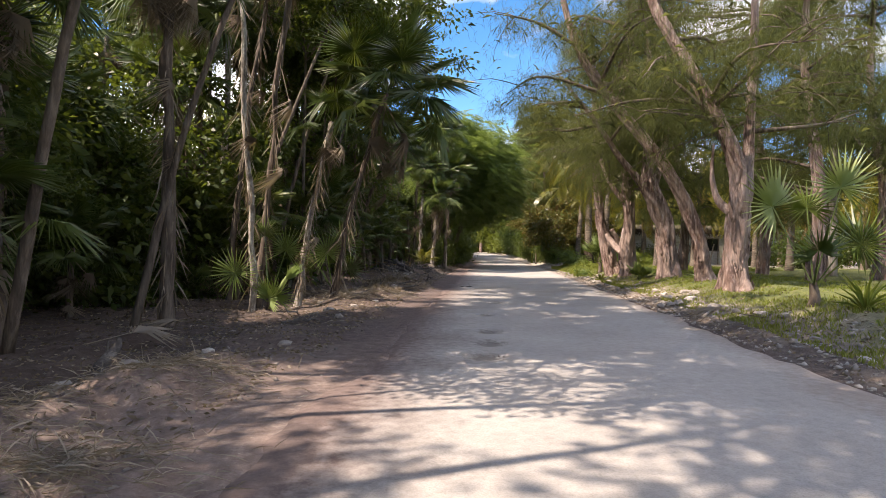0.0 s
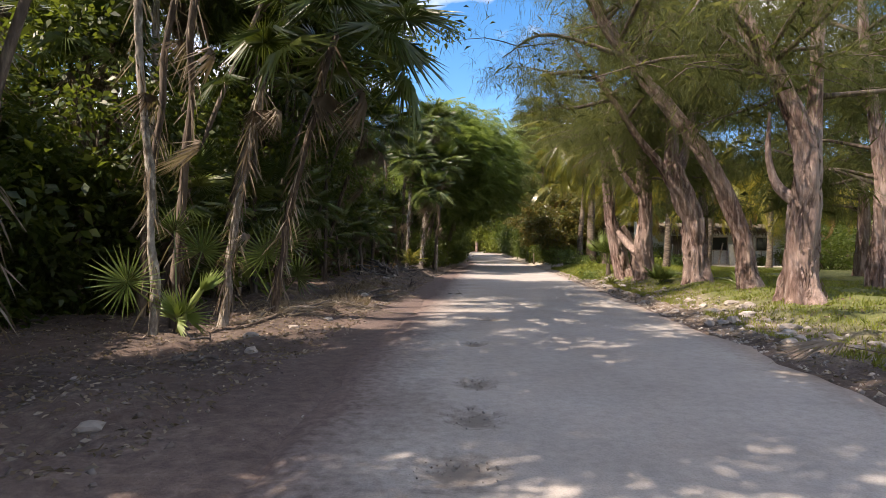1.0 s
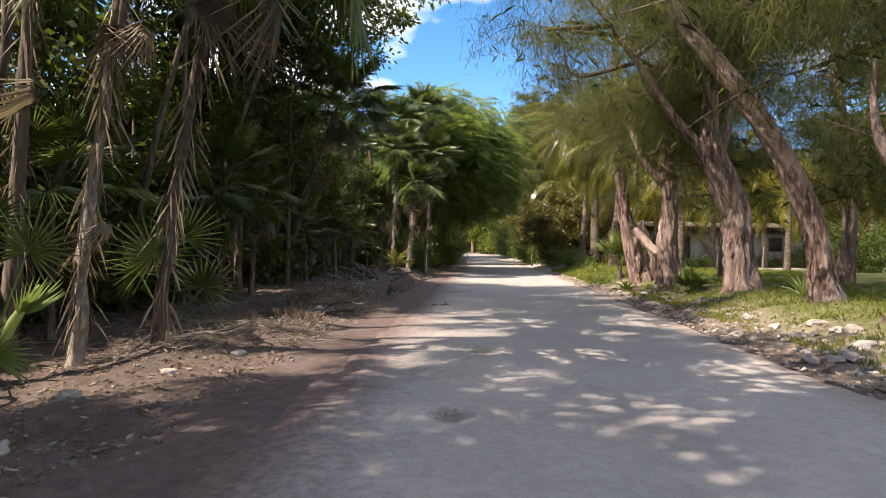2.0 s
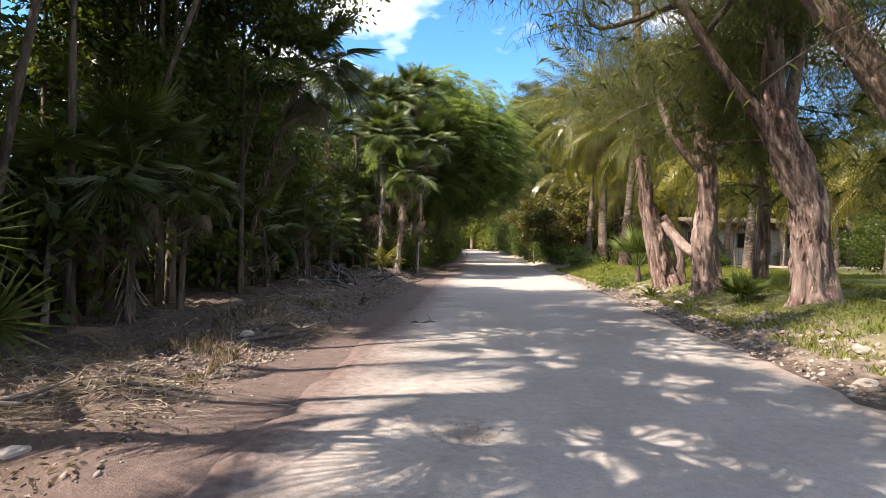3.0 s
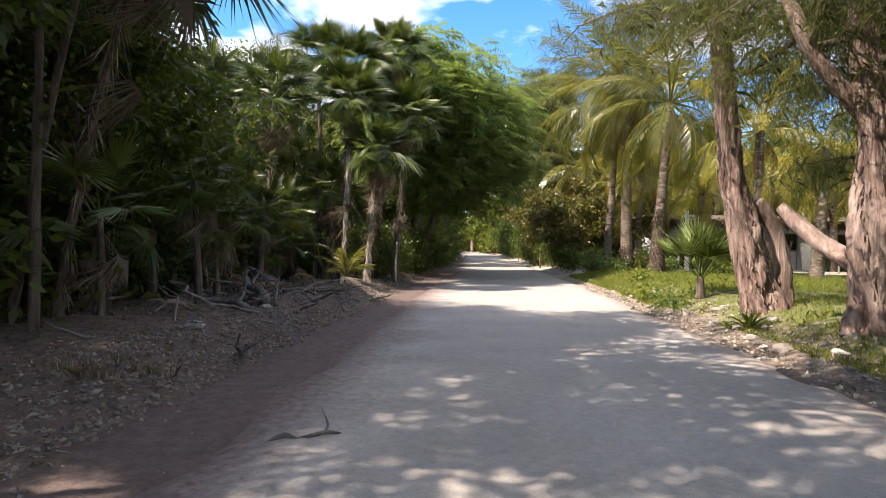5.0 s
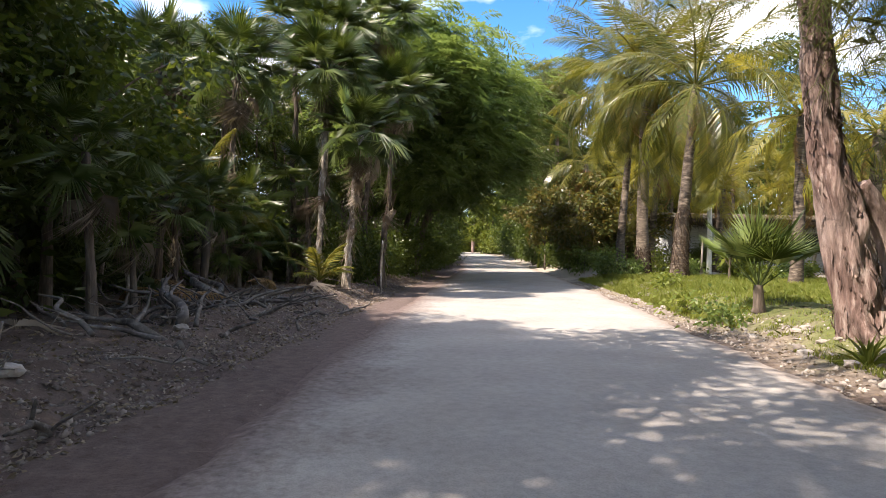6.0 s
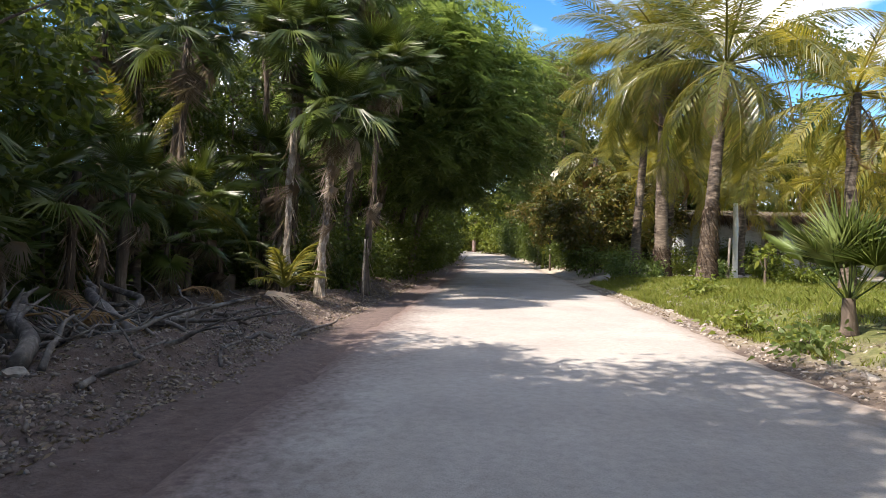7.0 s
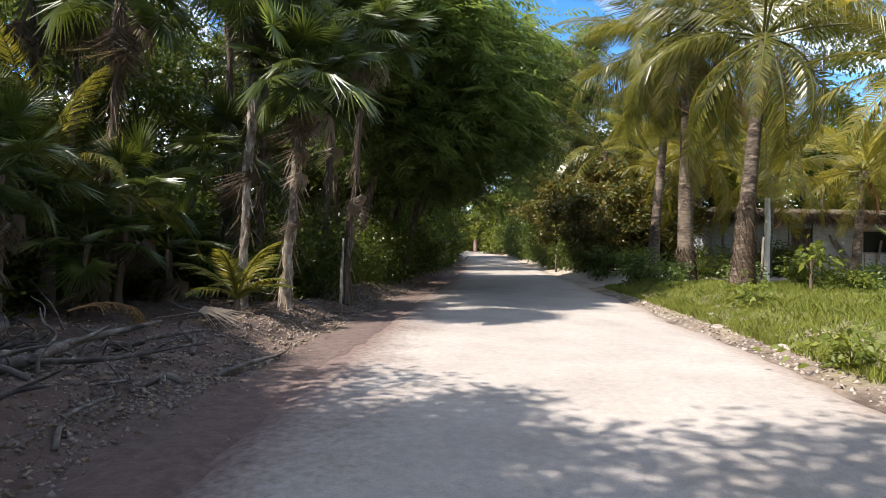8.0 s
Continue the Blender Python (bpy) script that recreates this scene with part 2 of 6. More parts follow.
def tube(name, points, n=24, sides=14, rough=0.0, flute=0.0, rings=0.0, seed=0.0):
    v, f, cap = tube_data(points, n, sides, rough, flute, rings, seed)
    me = bpy.data.meshes.new(name)
    me.from_pydata(v.tolist(), [], f.tolist() + cap.tolist())
    return shade_smooth(me)


def tubes(name, runs, n=8, sides=6, rough=0.0):
    """Several thin stems joined in one mesh."""
    vs, fs, o = [], [], 0
    for k, pts in enumerate(runs):
        v, f, cap = tube_data(pts, n, sides, rough, seed=k)
        vs.append(v)
        fs += (f + o).tolist() + (cap + o).tolist()
        o += len(v)
    me = bpy.data.meshes.new(name)
    me.from_pydata(np.vstack(vs).tolist(), [], fs)
    return shade_smooth(me)


def unit(v):
    return v / (np.linalg.norm(v, axis=-1, keepdims=True) + 1e-9)


def leaf_cloud(name, base, way, length, width, rng, curl=0.25):
    """One folded leaf of four corners at each base, pointing its way."""
    n = len(base)
    length, width = np.broadcast_to(length, n)[:, None], np.broadcast_to(width, n)[:, None]
    way = unit(way)
    side = unit(np.cross(way, rng.normal(size=(n, 3))))
    up = np.cross(side, way)
    a = base
    tip = base + way * length - np.array([0, 0, 1]) * length * curl
    mid = base + way * length * 0.45
    l = mid + side * width * 0.5 + up * width * 0.15
    r = mid - side * width * 0.5 + up * width * 0.15
    v = np.stack([a, l, tip, r], 1).reshape(-1, 3)
    f = np.arange(4 * n).reshape(-1, 4)
    return fast_mesh(name, v, f)


def clumps(rng, n, centre, radii, count, spread):
    """n leaf places in count clumps that fill an uneven ellipsoid shell; returns places and outward ways."""
    d = unit(rng.normal(size=(count, 3)))
    rr = rng.uniform(0.45, 1.0, (count, 1)) ** 0.6
    cc = np.asarray(centre) + d * rr * np.asarray(radii)
    size = rng.uniform(0.5, 1.3, count) * spread
    k = rng.integers(0, count, n)
    off = rng.normal(size=(n, 3)) * size[k][:, None] * np.array([1, 1, 0.6]) * 0.55
    return cc[k] + off, unit(off + rng.normal(size=(n, 3)) * size[k][:, None] * 0.5)


# ---- fronds ----
def fan_frond(name, stalk, radius, ribs=26, spread=150, droop=0.25, seed=0):
    """Fan leaf on a stalk that runs along +x; the blades fold and droop at their tips."""
    rng = np.random.default_rng(seed)
    v, f = [], []
    w = 0.012
    v += [(0, -w, 0), (0, w, 0), (stalk, -w * 0.6, 0.0), (stalk, w * 0.6, 0.0), (0, 0, -w * 1.5), (stalk, 0, -w)]
    f += [(0, 2, 3, 1), (0, 4, 5, 2), (1, 3, 5, 4)]
    step = 2 * spread / ribs
    for i in range(ribs):
        a = radians(-spread + (i + 0.5) * step + rng.uniform(-2, 2))
        r = radius * (0.80 + 0.2 * math.cos(a * 0.55)) * rng.uniform(0.88, 1.08)
        ha = radians(step * 0.44)
        m = 0.36
        o = len(v)
        dz = -droop * r * rng.uniform(0.5, 1.5)
        cup = 0.16 * radius * (1 - math.cos(a))
        v += [(stalk + r * m * math.cos(a - ha), r * m * math.sin(a - ha), cup * m - 0.012),
              (stalk + r * m * math.cos(a), r * m * math.sin(a), cup * m + 0.022),
              (stalk + r * m * math.cos(a + ha), r * m * math.sin(a + ha), cup * m - 0.012),
              (stalk + r * math.cos(a), r * math.sin(a), cup + dz)]
        f += [(5, o, o + 1), (5, o + 1, o + 2), (o, o + 3, o + 1), (o + 1, o + 3, o + 2)]
    me = bpy.data.meshes.new(name)
    me.from_pydata(v, [], f)
    return me


def feather_frond(name, length, arch=1.0, leaflets=64, leaf=0.62, hang=0.6, seed=0, wide=0.02):
    """Coconut frond along +x: an arching midrib with two rows of drooping leaflets."""
    rng = np.random.default_rng(seed)
    n = 22
    t = np.linspace(0, 1, n)
    ang = -arch * 1.35 * t ** 1.4
    x = np.concatenate([[0], np.cumsum(np.cos(ang[:-1]))]) * length / n
    z = np.concatenate([[0], np.cumsum(np.sin(ang[:-1]))]) * length / n
    pts = np.stack([x, 0 * x, z, 0.035 * (1 - t) + 0.004], 1)
    v, f, cap = tube_data(pts, 12, 5)
    v, faces = v.tolist(), f.tolist() + cap.tolist()
    for side in (-1, 1):
        for i in range(leaflets):
            s = 0.16 + 0.83 * (i + rng.uniform(0, 0.6)) / leaflets
            if rng.uniform() < 0.09:
                continue
            bx, bz, ba = np.interp(s, t, x), np.interp(s, t, z), np.interp(s, t, ang)
            L = leaf * (math.sin(math.pi * min(1.0, s * 0.86 + 0.12)) ** 0.6) * rng.uniform(0.85, 1.1)
            fwd = np.array([math.cos(ba), 0, math.sin(ba)])
            d = unit(fwd * (0.55 + 0.5 * s + rng.uniform(-0.2, 0.2)) + np.array([0, side * 1.0, 0.15 - 0.25 * hang * rng.uniform(0.2, 1.0)]))
            d2 = unit(d * 0.8 + np.array([0, 0, -hang * rng.uniform(0.5, 1.9)]))
            b = np.array([bx, 0, bz])
            m1 = b + d * L * 0.32
            tip = m1 + d2 * L * 0.68
            wv = fwd * wide
            o = len(v)
            v += [(b - wv * 0.6).tolist(), (b + wv * 0.6).tolist(), (m1 + wv).tolist(), (m1 - wv).tolist(), tip.tolist()]
            faces += [(o, o + 1, o + 2, o + 3), (o + 3, o + 2, o + 4)]
    me = bpy.data.meshes.new(name)
    me.from_pydata(v, [], faces)
    return me


FANS = [fan_frond("frond", 0.72, 0.62, 44, 158, d, s) for s, d in enumerate((0.08, 0.25, 0.5))]
FANS_DEAD = [fan_frond("dead_frond", 0.45, 0.5, 22, 70, d, s + 9) for s, d in enumerate((0.7, 1.0))]
COCOS = [feather_frond("frond", 4.5, a, 74, 0.95, h, s, 0.019) for s, (a, h) in enumerate(((0.7, 0.7), (1.0, 1.0), (1.25, 1.2), (1.5, 1.4)))]
COCOS_YELLOW = [feather_frond("frond", 3.6, a, 52, 0.8, h, s + 20, 0.021) for s, (a, h) in enumerate(((0.6, 0.4), (0.9, 0.6), (1.2, 0.9)))]
COCOS_DEAD = [feather_frond("dead_frond", 3.2, 1.5, 50, 0.6, 1.6, 7, 0.024)]
for group_, mat_ in ((FANS, M_FAN), (FANS_DEAD, M_DEAD), (COCOS, M_COCO), (COCOS_YELLOW, M_COCOYEL), (COCOS_DEAD, M_DEADCOCO)):
    for me_ in group_:
        me_.materials.append(mat_)


def hang_fronds(parent, top, metas, n, rng, e0, e1, size=1.0, name="frond", roll=12, az0=0.0, az1=360.0):
    """n fronds round the top of a stem, from the steep ones within to the hanging ones without."""
    for i in range(n):
        k = (i + 0.5) / n
        el = e0 + (e1 - e0) * k + rng.uniform(-8, 8)
        az = az0 + (i * 137.5 + rng.uniform(-15, 15)) % (az1 - az0)
        me = metas[min(len(metas) - 1, int(k * len(metas) + rng.uniform(-0.3, 0.3)))] if len(metas) > 1 else metas[0]
        s = size * rng.uniform(0.85, 1.12)
        m = Matrix.Translation(top) @ pose(0, 0, 0, 0, 0, az) @ pose(0, 0, 0, 0, -el, 0) @ pose(0, 0, 0, rng.uniform(-roll, roll), 0, 0)
        piece(name, me, None, parent, m @ Matrix.Diagonal((s, s, s, 1)))


# ---- kinds of plants ----
def fan_palm(at, height, lean=(0, 0), radius=0.07, n=16, dead=6, size=1.0, seed=0, mat=None, metas=None, label="", group=""):
    rng = np.random.default_rng(seed)
    at = (at[0], at[1], float(ground_z(at[0], at[1])) - 0.05)
    p = thing("fan_palm", at, label or "slender thatch palm with fan fronds in dense roadside forest", "palm tree", group or "thatch palms of the forest")
    lx, ly = lean
    pts = [(0, 0, 0, radius * 1.35), (lx * 0.2, ly * 0.2, height * 0.3, radius), (lx * 0.55, ly * 0.55, height * 0.65, radius * 0.92), (lx, ly, height, radius * 0.85)]
    if height > 2.0:
        bend = spline(pts, 11)
        bend[1:-1, :2] += np.random.default_rng(seed + 7).normal(size=(9, 2)) * min(0.025, 0.0042 * height)
        bend[1:-1, 3] *= np.random.default_rng(seed + 8).uniform(0.8, 1.2, 9)
        pts = [tuple(float(c) for c in row) for row in bend]
    piece("trunk", tube("trunk", pts, max(18, int(height * 11)), 11, 0.24, 0, 0.09, seed), mat or M_DARKBARK, p)
    top = (lx, ly, height)
    if height > 2.0:
        q = spline(pts, 60)
        k = (rng.uniform(0.1, 0.99, 170) * 59).astype(int)
        a = rng.uniform(0, 2 * np.pi, 170)
        out = np.stack([np.cos(a), np.sin(a), 0 * a], 1)
        piece("fibre", leaf_cloud("fibre", q[k, :3] + out * q[k, 3:4] * 0.95, out * rng.uniform(0.05, 0.5, (170, 1)) + rng.normal(size=(170, 3)) * 0.2 + np.array([0, 0, -0.8]), rng.uniform(0.12, 0.5, 170), 0.02, rng, 0.1), M_DEAD, p, None, "ragged hanging fibre")
    hang_fronds(p, top, metas or FANS, n, rng, 78, -38, size)
    if dead:
        hang_fronds(p, (lx * 0.98, ly * 0.98, height - 0.15), FANS_DEAD, dead, rng, -50, -86, size, "dead_frond")
        for k in range(dead // 3):
            q = rng.uniform(0.45, 0.88)
            hang_fronds(p, (lx * q, ly * q, height * q), FANS_DEAD, 1, rng, -72, -88, size * rng.uniform(0.6, 1.0), "dead_frond", 40, rng.uniform(0, 360), 720)
    return p


def coconut_palm(at, path, n=15, dead=3, size=1.0, seed=0, label="", e0=72, e1=-38, shaggy=0, leaves=None):
    """path: rows of dx, dy, z, radius up the stem."""
    rng = np.random.default_rng(seed)
    at = (at[0], at[1], float(ground_z(at[0], at[1])) - 0.05)
    p = thing("coconut_palm", at, label or "coconut palm with ringed grey trunk on grass", "palm tree", "coconut palms")
    h = path[-1][2]
    piece("trunk", tube("trunk", path, int(h * 14), 14, 0.05, 0.0, 0.07, seed), M_COCOBARK, p)
    if shaggy:
        q = spline(path, 80)
        m = 1500
        k = (rng.uniform(0.03, shaggy, m) * 79).astype(int)
        a = rng.uniform(0, 2 * np.pi, m)
        out = np.stack([np.cos(a), np.sin(a), 0 * a], 1)
        base = q[k, :3] + out * (q[k, 3] * 0.98)[:, None]
        swirl = np.stack([-np.sin(a), np.cos(a), 0 * a], 1)
        piece("fibre", leaf_cloud("fibre", base, out * 0.10 + swirl * rng.uniform(0.1, 0.7, (m, 1)) + np.array([0, 0, -0.8]), rng.uniform(0.15, 0.4, m), 0.022, rng, 0.05), M_HUSK, p, None, "brown hanging trunk fibre")
    top = path[-1][:3]
    hang_fronds(p, top, leaves or COCOS, n, rng, e0, e1, size, "frond", 38)
    if dead:
        hang_fronds(p, (top[0], top[1], top[2] - 0.15), COCOS_DEAD, dead, rng, -35, -70, size * 0.85, "dead_frond")
    return p


def leafy_tree(name, at, height, crown, radii, n, leaf, mat, seed, label, category="tree", group="", trunk=0.09, bark=None, lean=(0, 0), count=40, stems=5, spread=0.55, droop=0.2, way_z=0.0, low=0.35, slim=0.48, spray=0.0):
    rng = np.random.default_rng(seed)
    at = (at[0], at[1], float(ground_z(at[0], at[1])) - 0.05)
    p = thing(name, at, label, category, group)
    cx, cy, cz = lean[0], lean[1], crown
    piece("trunk", tube("trunk", [(0, 0, 0, trunk * 1.4), (cx * 0.3, cy * 0.3, cz * 0.4, trunk), (cx * 0.8, cy * 0.8, cz * 0.85, trunk * 0.7), (cx, cy, min(height, cz + radii[2] * 0.4), trunk * 0.3)], 20, 10, 0.18, 0.1, 0, seed), bark or M_DARKBARK, p)
    for k in range(stems):
        a = 2 * math.pi * (k + rng.uniform(0, 0.6)) / stems
        s = rng.uniform(low, max(0.75, low + 0.15))
        b = np.array([cx * s, cy * s, cz * s])
        e = np.array([cx + radii[0] * 0.8 * math.cos(a), cy + radii[1] * 0.8 * math.sin(a), cz + radii[2] * rng.uniform(-0.3, 0.6)])
        mid = (b + e) / 2 + np.array([0, 0, 0.15 * radii[2]])
        piece("limb", tube("limb", [(*b, trunk * 0.5), (*mid, trunk * 0.33), (*e, trunk * 0.12)], 10, 7, 0.15, 0, 0, seed + k), bark or M_DARKBARK, p)
    base, way = clumps(rng, n, (cx, cy, cz), radii, count, spread)
    keep = base[:, 2] > 0.03
    base, way = base[keep], way[keep] + np.array([0, 0, way_z])
    if spray:
        piece("crown", spray_cloud("crown", base, way, spray, leaf, rng), mat, p)
        return p
    piece("crown", leaf_cloud("crown", base, way, leaf * rng.uniform(0.7, 1.2, len(base)), leaf * slim, rng, droop), mat, p)
    return p


def spray_cloud(name, base, way, length, leaf, rng, pairs=9):
    """Flat feathered sprays: two rows of narrow leaflets along each drooping twig."""
    n = len(base)
    way = unit(way * np.array([1, 1, 0.35]) + np.array([0, 0, -0.12]))
    side = unit(np.cross(way, np.array([0, 0, 1.0]) + rng.normal(size=(n, 3)) * 0.35))
    L = length * rng.uniform(0.6, 1.25, (n, 1))
    s = (np.arange(pairs) + 0.6) / pairs
    at = base[:, None] + way[:, None] * (L[:, None] * s[None, :, None]) - np.array([0, 0, 1]) * (L[:, None] * 0.28 * s[None, :, None] ** 2)
    out = []
    for sg in (-1, 1):
        d = unit(side[:, None] * sg + way[:, None] * 0.55 + rng.normal(size=(n, pairs, 3)) * 0.18 + np.array([0, 0, -0.15]))
        l = leaf * np.sin(np.pi * (0.2 + 0.7 * s))[None, :, None] * rng.uniform(0.75, 1.2, (n, pairs, 1))
        w = way[:, None] * l * 0.16
        out.append(np.stack([at, at + d * l * 0.5 + w, at + d * l - np.array([0, 0, 0.12]) * l, at + d * l * 0.5 - w], 2).reshape(-1, 3))
    v = np.concatenate(out)
    return fast_mesh(name, v, np.arange(len(v)).reshape(-1, 4))


def needle_sprays(rng, tips, per, length, width):
    """Hanging needle tassels at each tip."""
    n = len(tips) * per
    base = np.repeat(tips, per, 0) + rng.normal(size=(n, 3)) * np.array([0.13, 0.13, 0.10])
    way = unit(rng.normal(size=(n, 3)) * 0.75 + np.array([0, 0, -0.55]))
    L = length * rng.uniform(0.6, 1.3, (n, 1))
    side = unit(np.cross(way, rng.normal(size=(n, 3)))) * width
    mid = base + way * L * 0.5
    tip = mid + unit(way + np.array([0, 0, -0.8])) * L * 0.5
    v = np.stack([base - side * 0.4, base + side * 0.4, mid + side * 0.5, tip, mid - side * 0.5], 1).reshape(-1, 3)
    f = np.arange(5 * n).reshape(-1, 5)
    return v, f


def bark_flakes(name, path, n, z1, rng):
    """Loose plates of bark that lie along the stem and lift at one end."""
    q = spline(path, 120)
    q = q[q[:, 2] < z1]
    k = (rng.uniform(0, 1, n) * (len(q) - 2)).astype(int)
    a = rng.uniform(0, 2 * np.pi, n)
    out = np.stack([np.cos(a), np.sin(a), 0 * a], 1)
    along = unit(q[k + 1, :3] - q[k, :3]) * np.where(rng.uniform(size=(n, 1)) < 0.7, -1, 1)
    along = unit(along + rng.normal(size=(n, 3)) * 0.16)
    out = unit(out - along * np.sum(out * along, 1, keepdims=True))
    side = np.cross(along, out)
    L, W = rng.uniform(0.05, 0.20, (n, 1)), rng.uniform(0.006, 0.015, (n, 1))
    b = q[k, :3] + out * (q[k, 3:4] * rng.uniform(0.95, 1.06, (n, 1)))
    lift = rng.uniform(0.001, 0.007, (n, 1))
    v = np.stack([b - side * W * 0.7 - out * 0.02, b + side * W * 0.7 - out * 0.02, b + along * L * 0.5 + side * W + out * lift, b + along * L + out * lift * 0.7 + side * W * 0.3, b + along * L * 0.55 - side * W + out * lift], 1).reshape(-1, 3)
    return fast_mesh(name, v, np.arange(5 * n).reshape(-1, 5))


def whistling_pine(at, stems, boughs, per_bough, seed, needle=10, label="", length=0.30, width=0.008, reach=1.6):
    """Casuarina: flaky leaning stems (rows dx, dy, z, radius) and wispy hanging foliage along each bough (start, end)."""
    rng = np.random.default_rng(seed)
    at = (at[0], at[1], float(ground_z(at[0], at[1])) - 0.08)
    p = thing("casuarina_tree", at, label or "casuarina with reddish flaking trunk on the grassy verge", "tree", "casuarinas along the road")
    if at[1] < 24:
        stems = [[(*q[:3], q[3] * 0.89) for q in s] for s in stems]
    for k, s in enumerate(stems):
        piece("trunk" if k == 0 else "limb", tube("trunk" if k == 0 else "limb", s, 130 if k == 0 else 40, 48 if k == 0 else 20, 0.27, 0.22 if k == 0 else 0.1, 0, seed + k), M_PINEBARK, p)
    if at[1] < 24:
        piece("bark", bark_flakes("bark", stems[0], 900, 5.5, rng), M_PINEBARK, p, None, "loose flaking bark plates")
    runs, tips = [], []
    for nb, (b, e) in enumerate(boughs):
        b, e = np.array(b, float), np.array(e, float)
        L = np.linalg.norm(e - b)
        mid = (b + e) / 2 + rng.normal(size=3) * 0.12 * L + np.array([0, 0, 0.1 * L])
        piece("bough", tube("bough", [(*b, 0.05), (*mid, 0.032), (*e, 0.008)], 10, 6, 0.12, 0, 0, nb), M_DARKBARK, p)
        q = spline([(*b, 0), (*mid, 0), (*e, 0)], 40)[:, :3]
        for _ in range(per_bough):
            s = q[int(rng.uniform(0.32, 1.0) * 39)]
            d = rng.normal(size=3) * np.array([1, 1, 0.5])
            t = s + unit(d) * rng.uniform(0.1, reach) * np.array([1, 1, 0.6]) - np.array([0, 0, rng.uniform(0, 0.5)])
            if rng.uniform() < 0.22:
                runs.append([(*s, 0.012), (*((s + t) / 2 + np.array([0, 0, 0.12])), 0.008), (*t, 0.003)])
            tips.append(t)
            for w in (0.35, 0.7):
                tips.append(s + (t - s) * w + rng.normal(size=3) * 0.08)
    tagged(piece("twigwork", tubes("twigwork", runs, 5, 4), M_DARKBARK, p), kind="stuff")
    v, f = needle_sprays(rng, np.array(tips), needle, length, width)
    piece("crown", fast_mesh("crown", v, f), M_NEEDLE, p)
    return p

# ---- ground and road ----
def across(nt):
    """Distance to the right of the road's middle line."""
    geo = nt.nodes.new("ShaderNodeNewGeometry")
    sep = nt.nodes.new("ShaderNodeSeparateXYZ")
    nt.links.new(geo.outputs["Position"], sep.inputs[0])
    past = maths(nt, "MINIMUM", maths(nt, "MAXIMUM", maths(nt, "SUBTRACT", sep.outputs["Y"], 42.0), 0.0), 60.0)
    mid = maths(nt, "ADD", maths(nt, "MULTIPLY", sep.outputs["Y"], 0.095), 0.8)
    u = maths(nt, "SUBTRACT", sep.outputs["X"], maths(nt, "SUBTRACT", mid, maths(nt, "MULTIPLY", maths(nt, "MULTIPLY", past, past), 0.0016)))
    return u, sep.outputs["Y"]


HOLES = [(0.38, 5.15, 0.20), (0.50, 5.95, 0.17), (0.57, 6.8, 0.15), (0.66, 8.6, 0.13), (1.02, 10.9, 0.2)]
SOIL = ((0.085, 0.058, 0.052), (0.20, 0.145, 0.13))


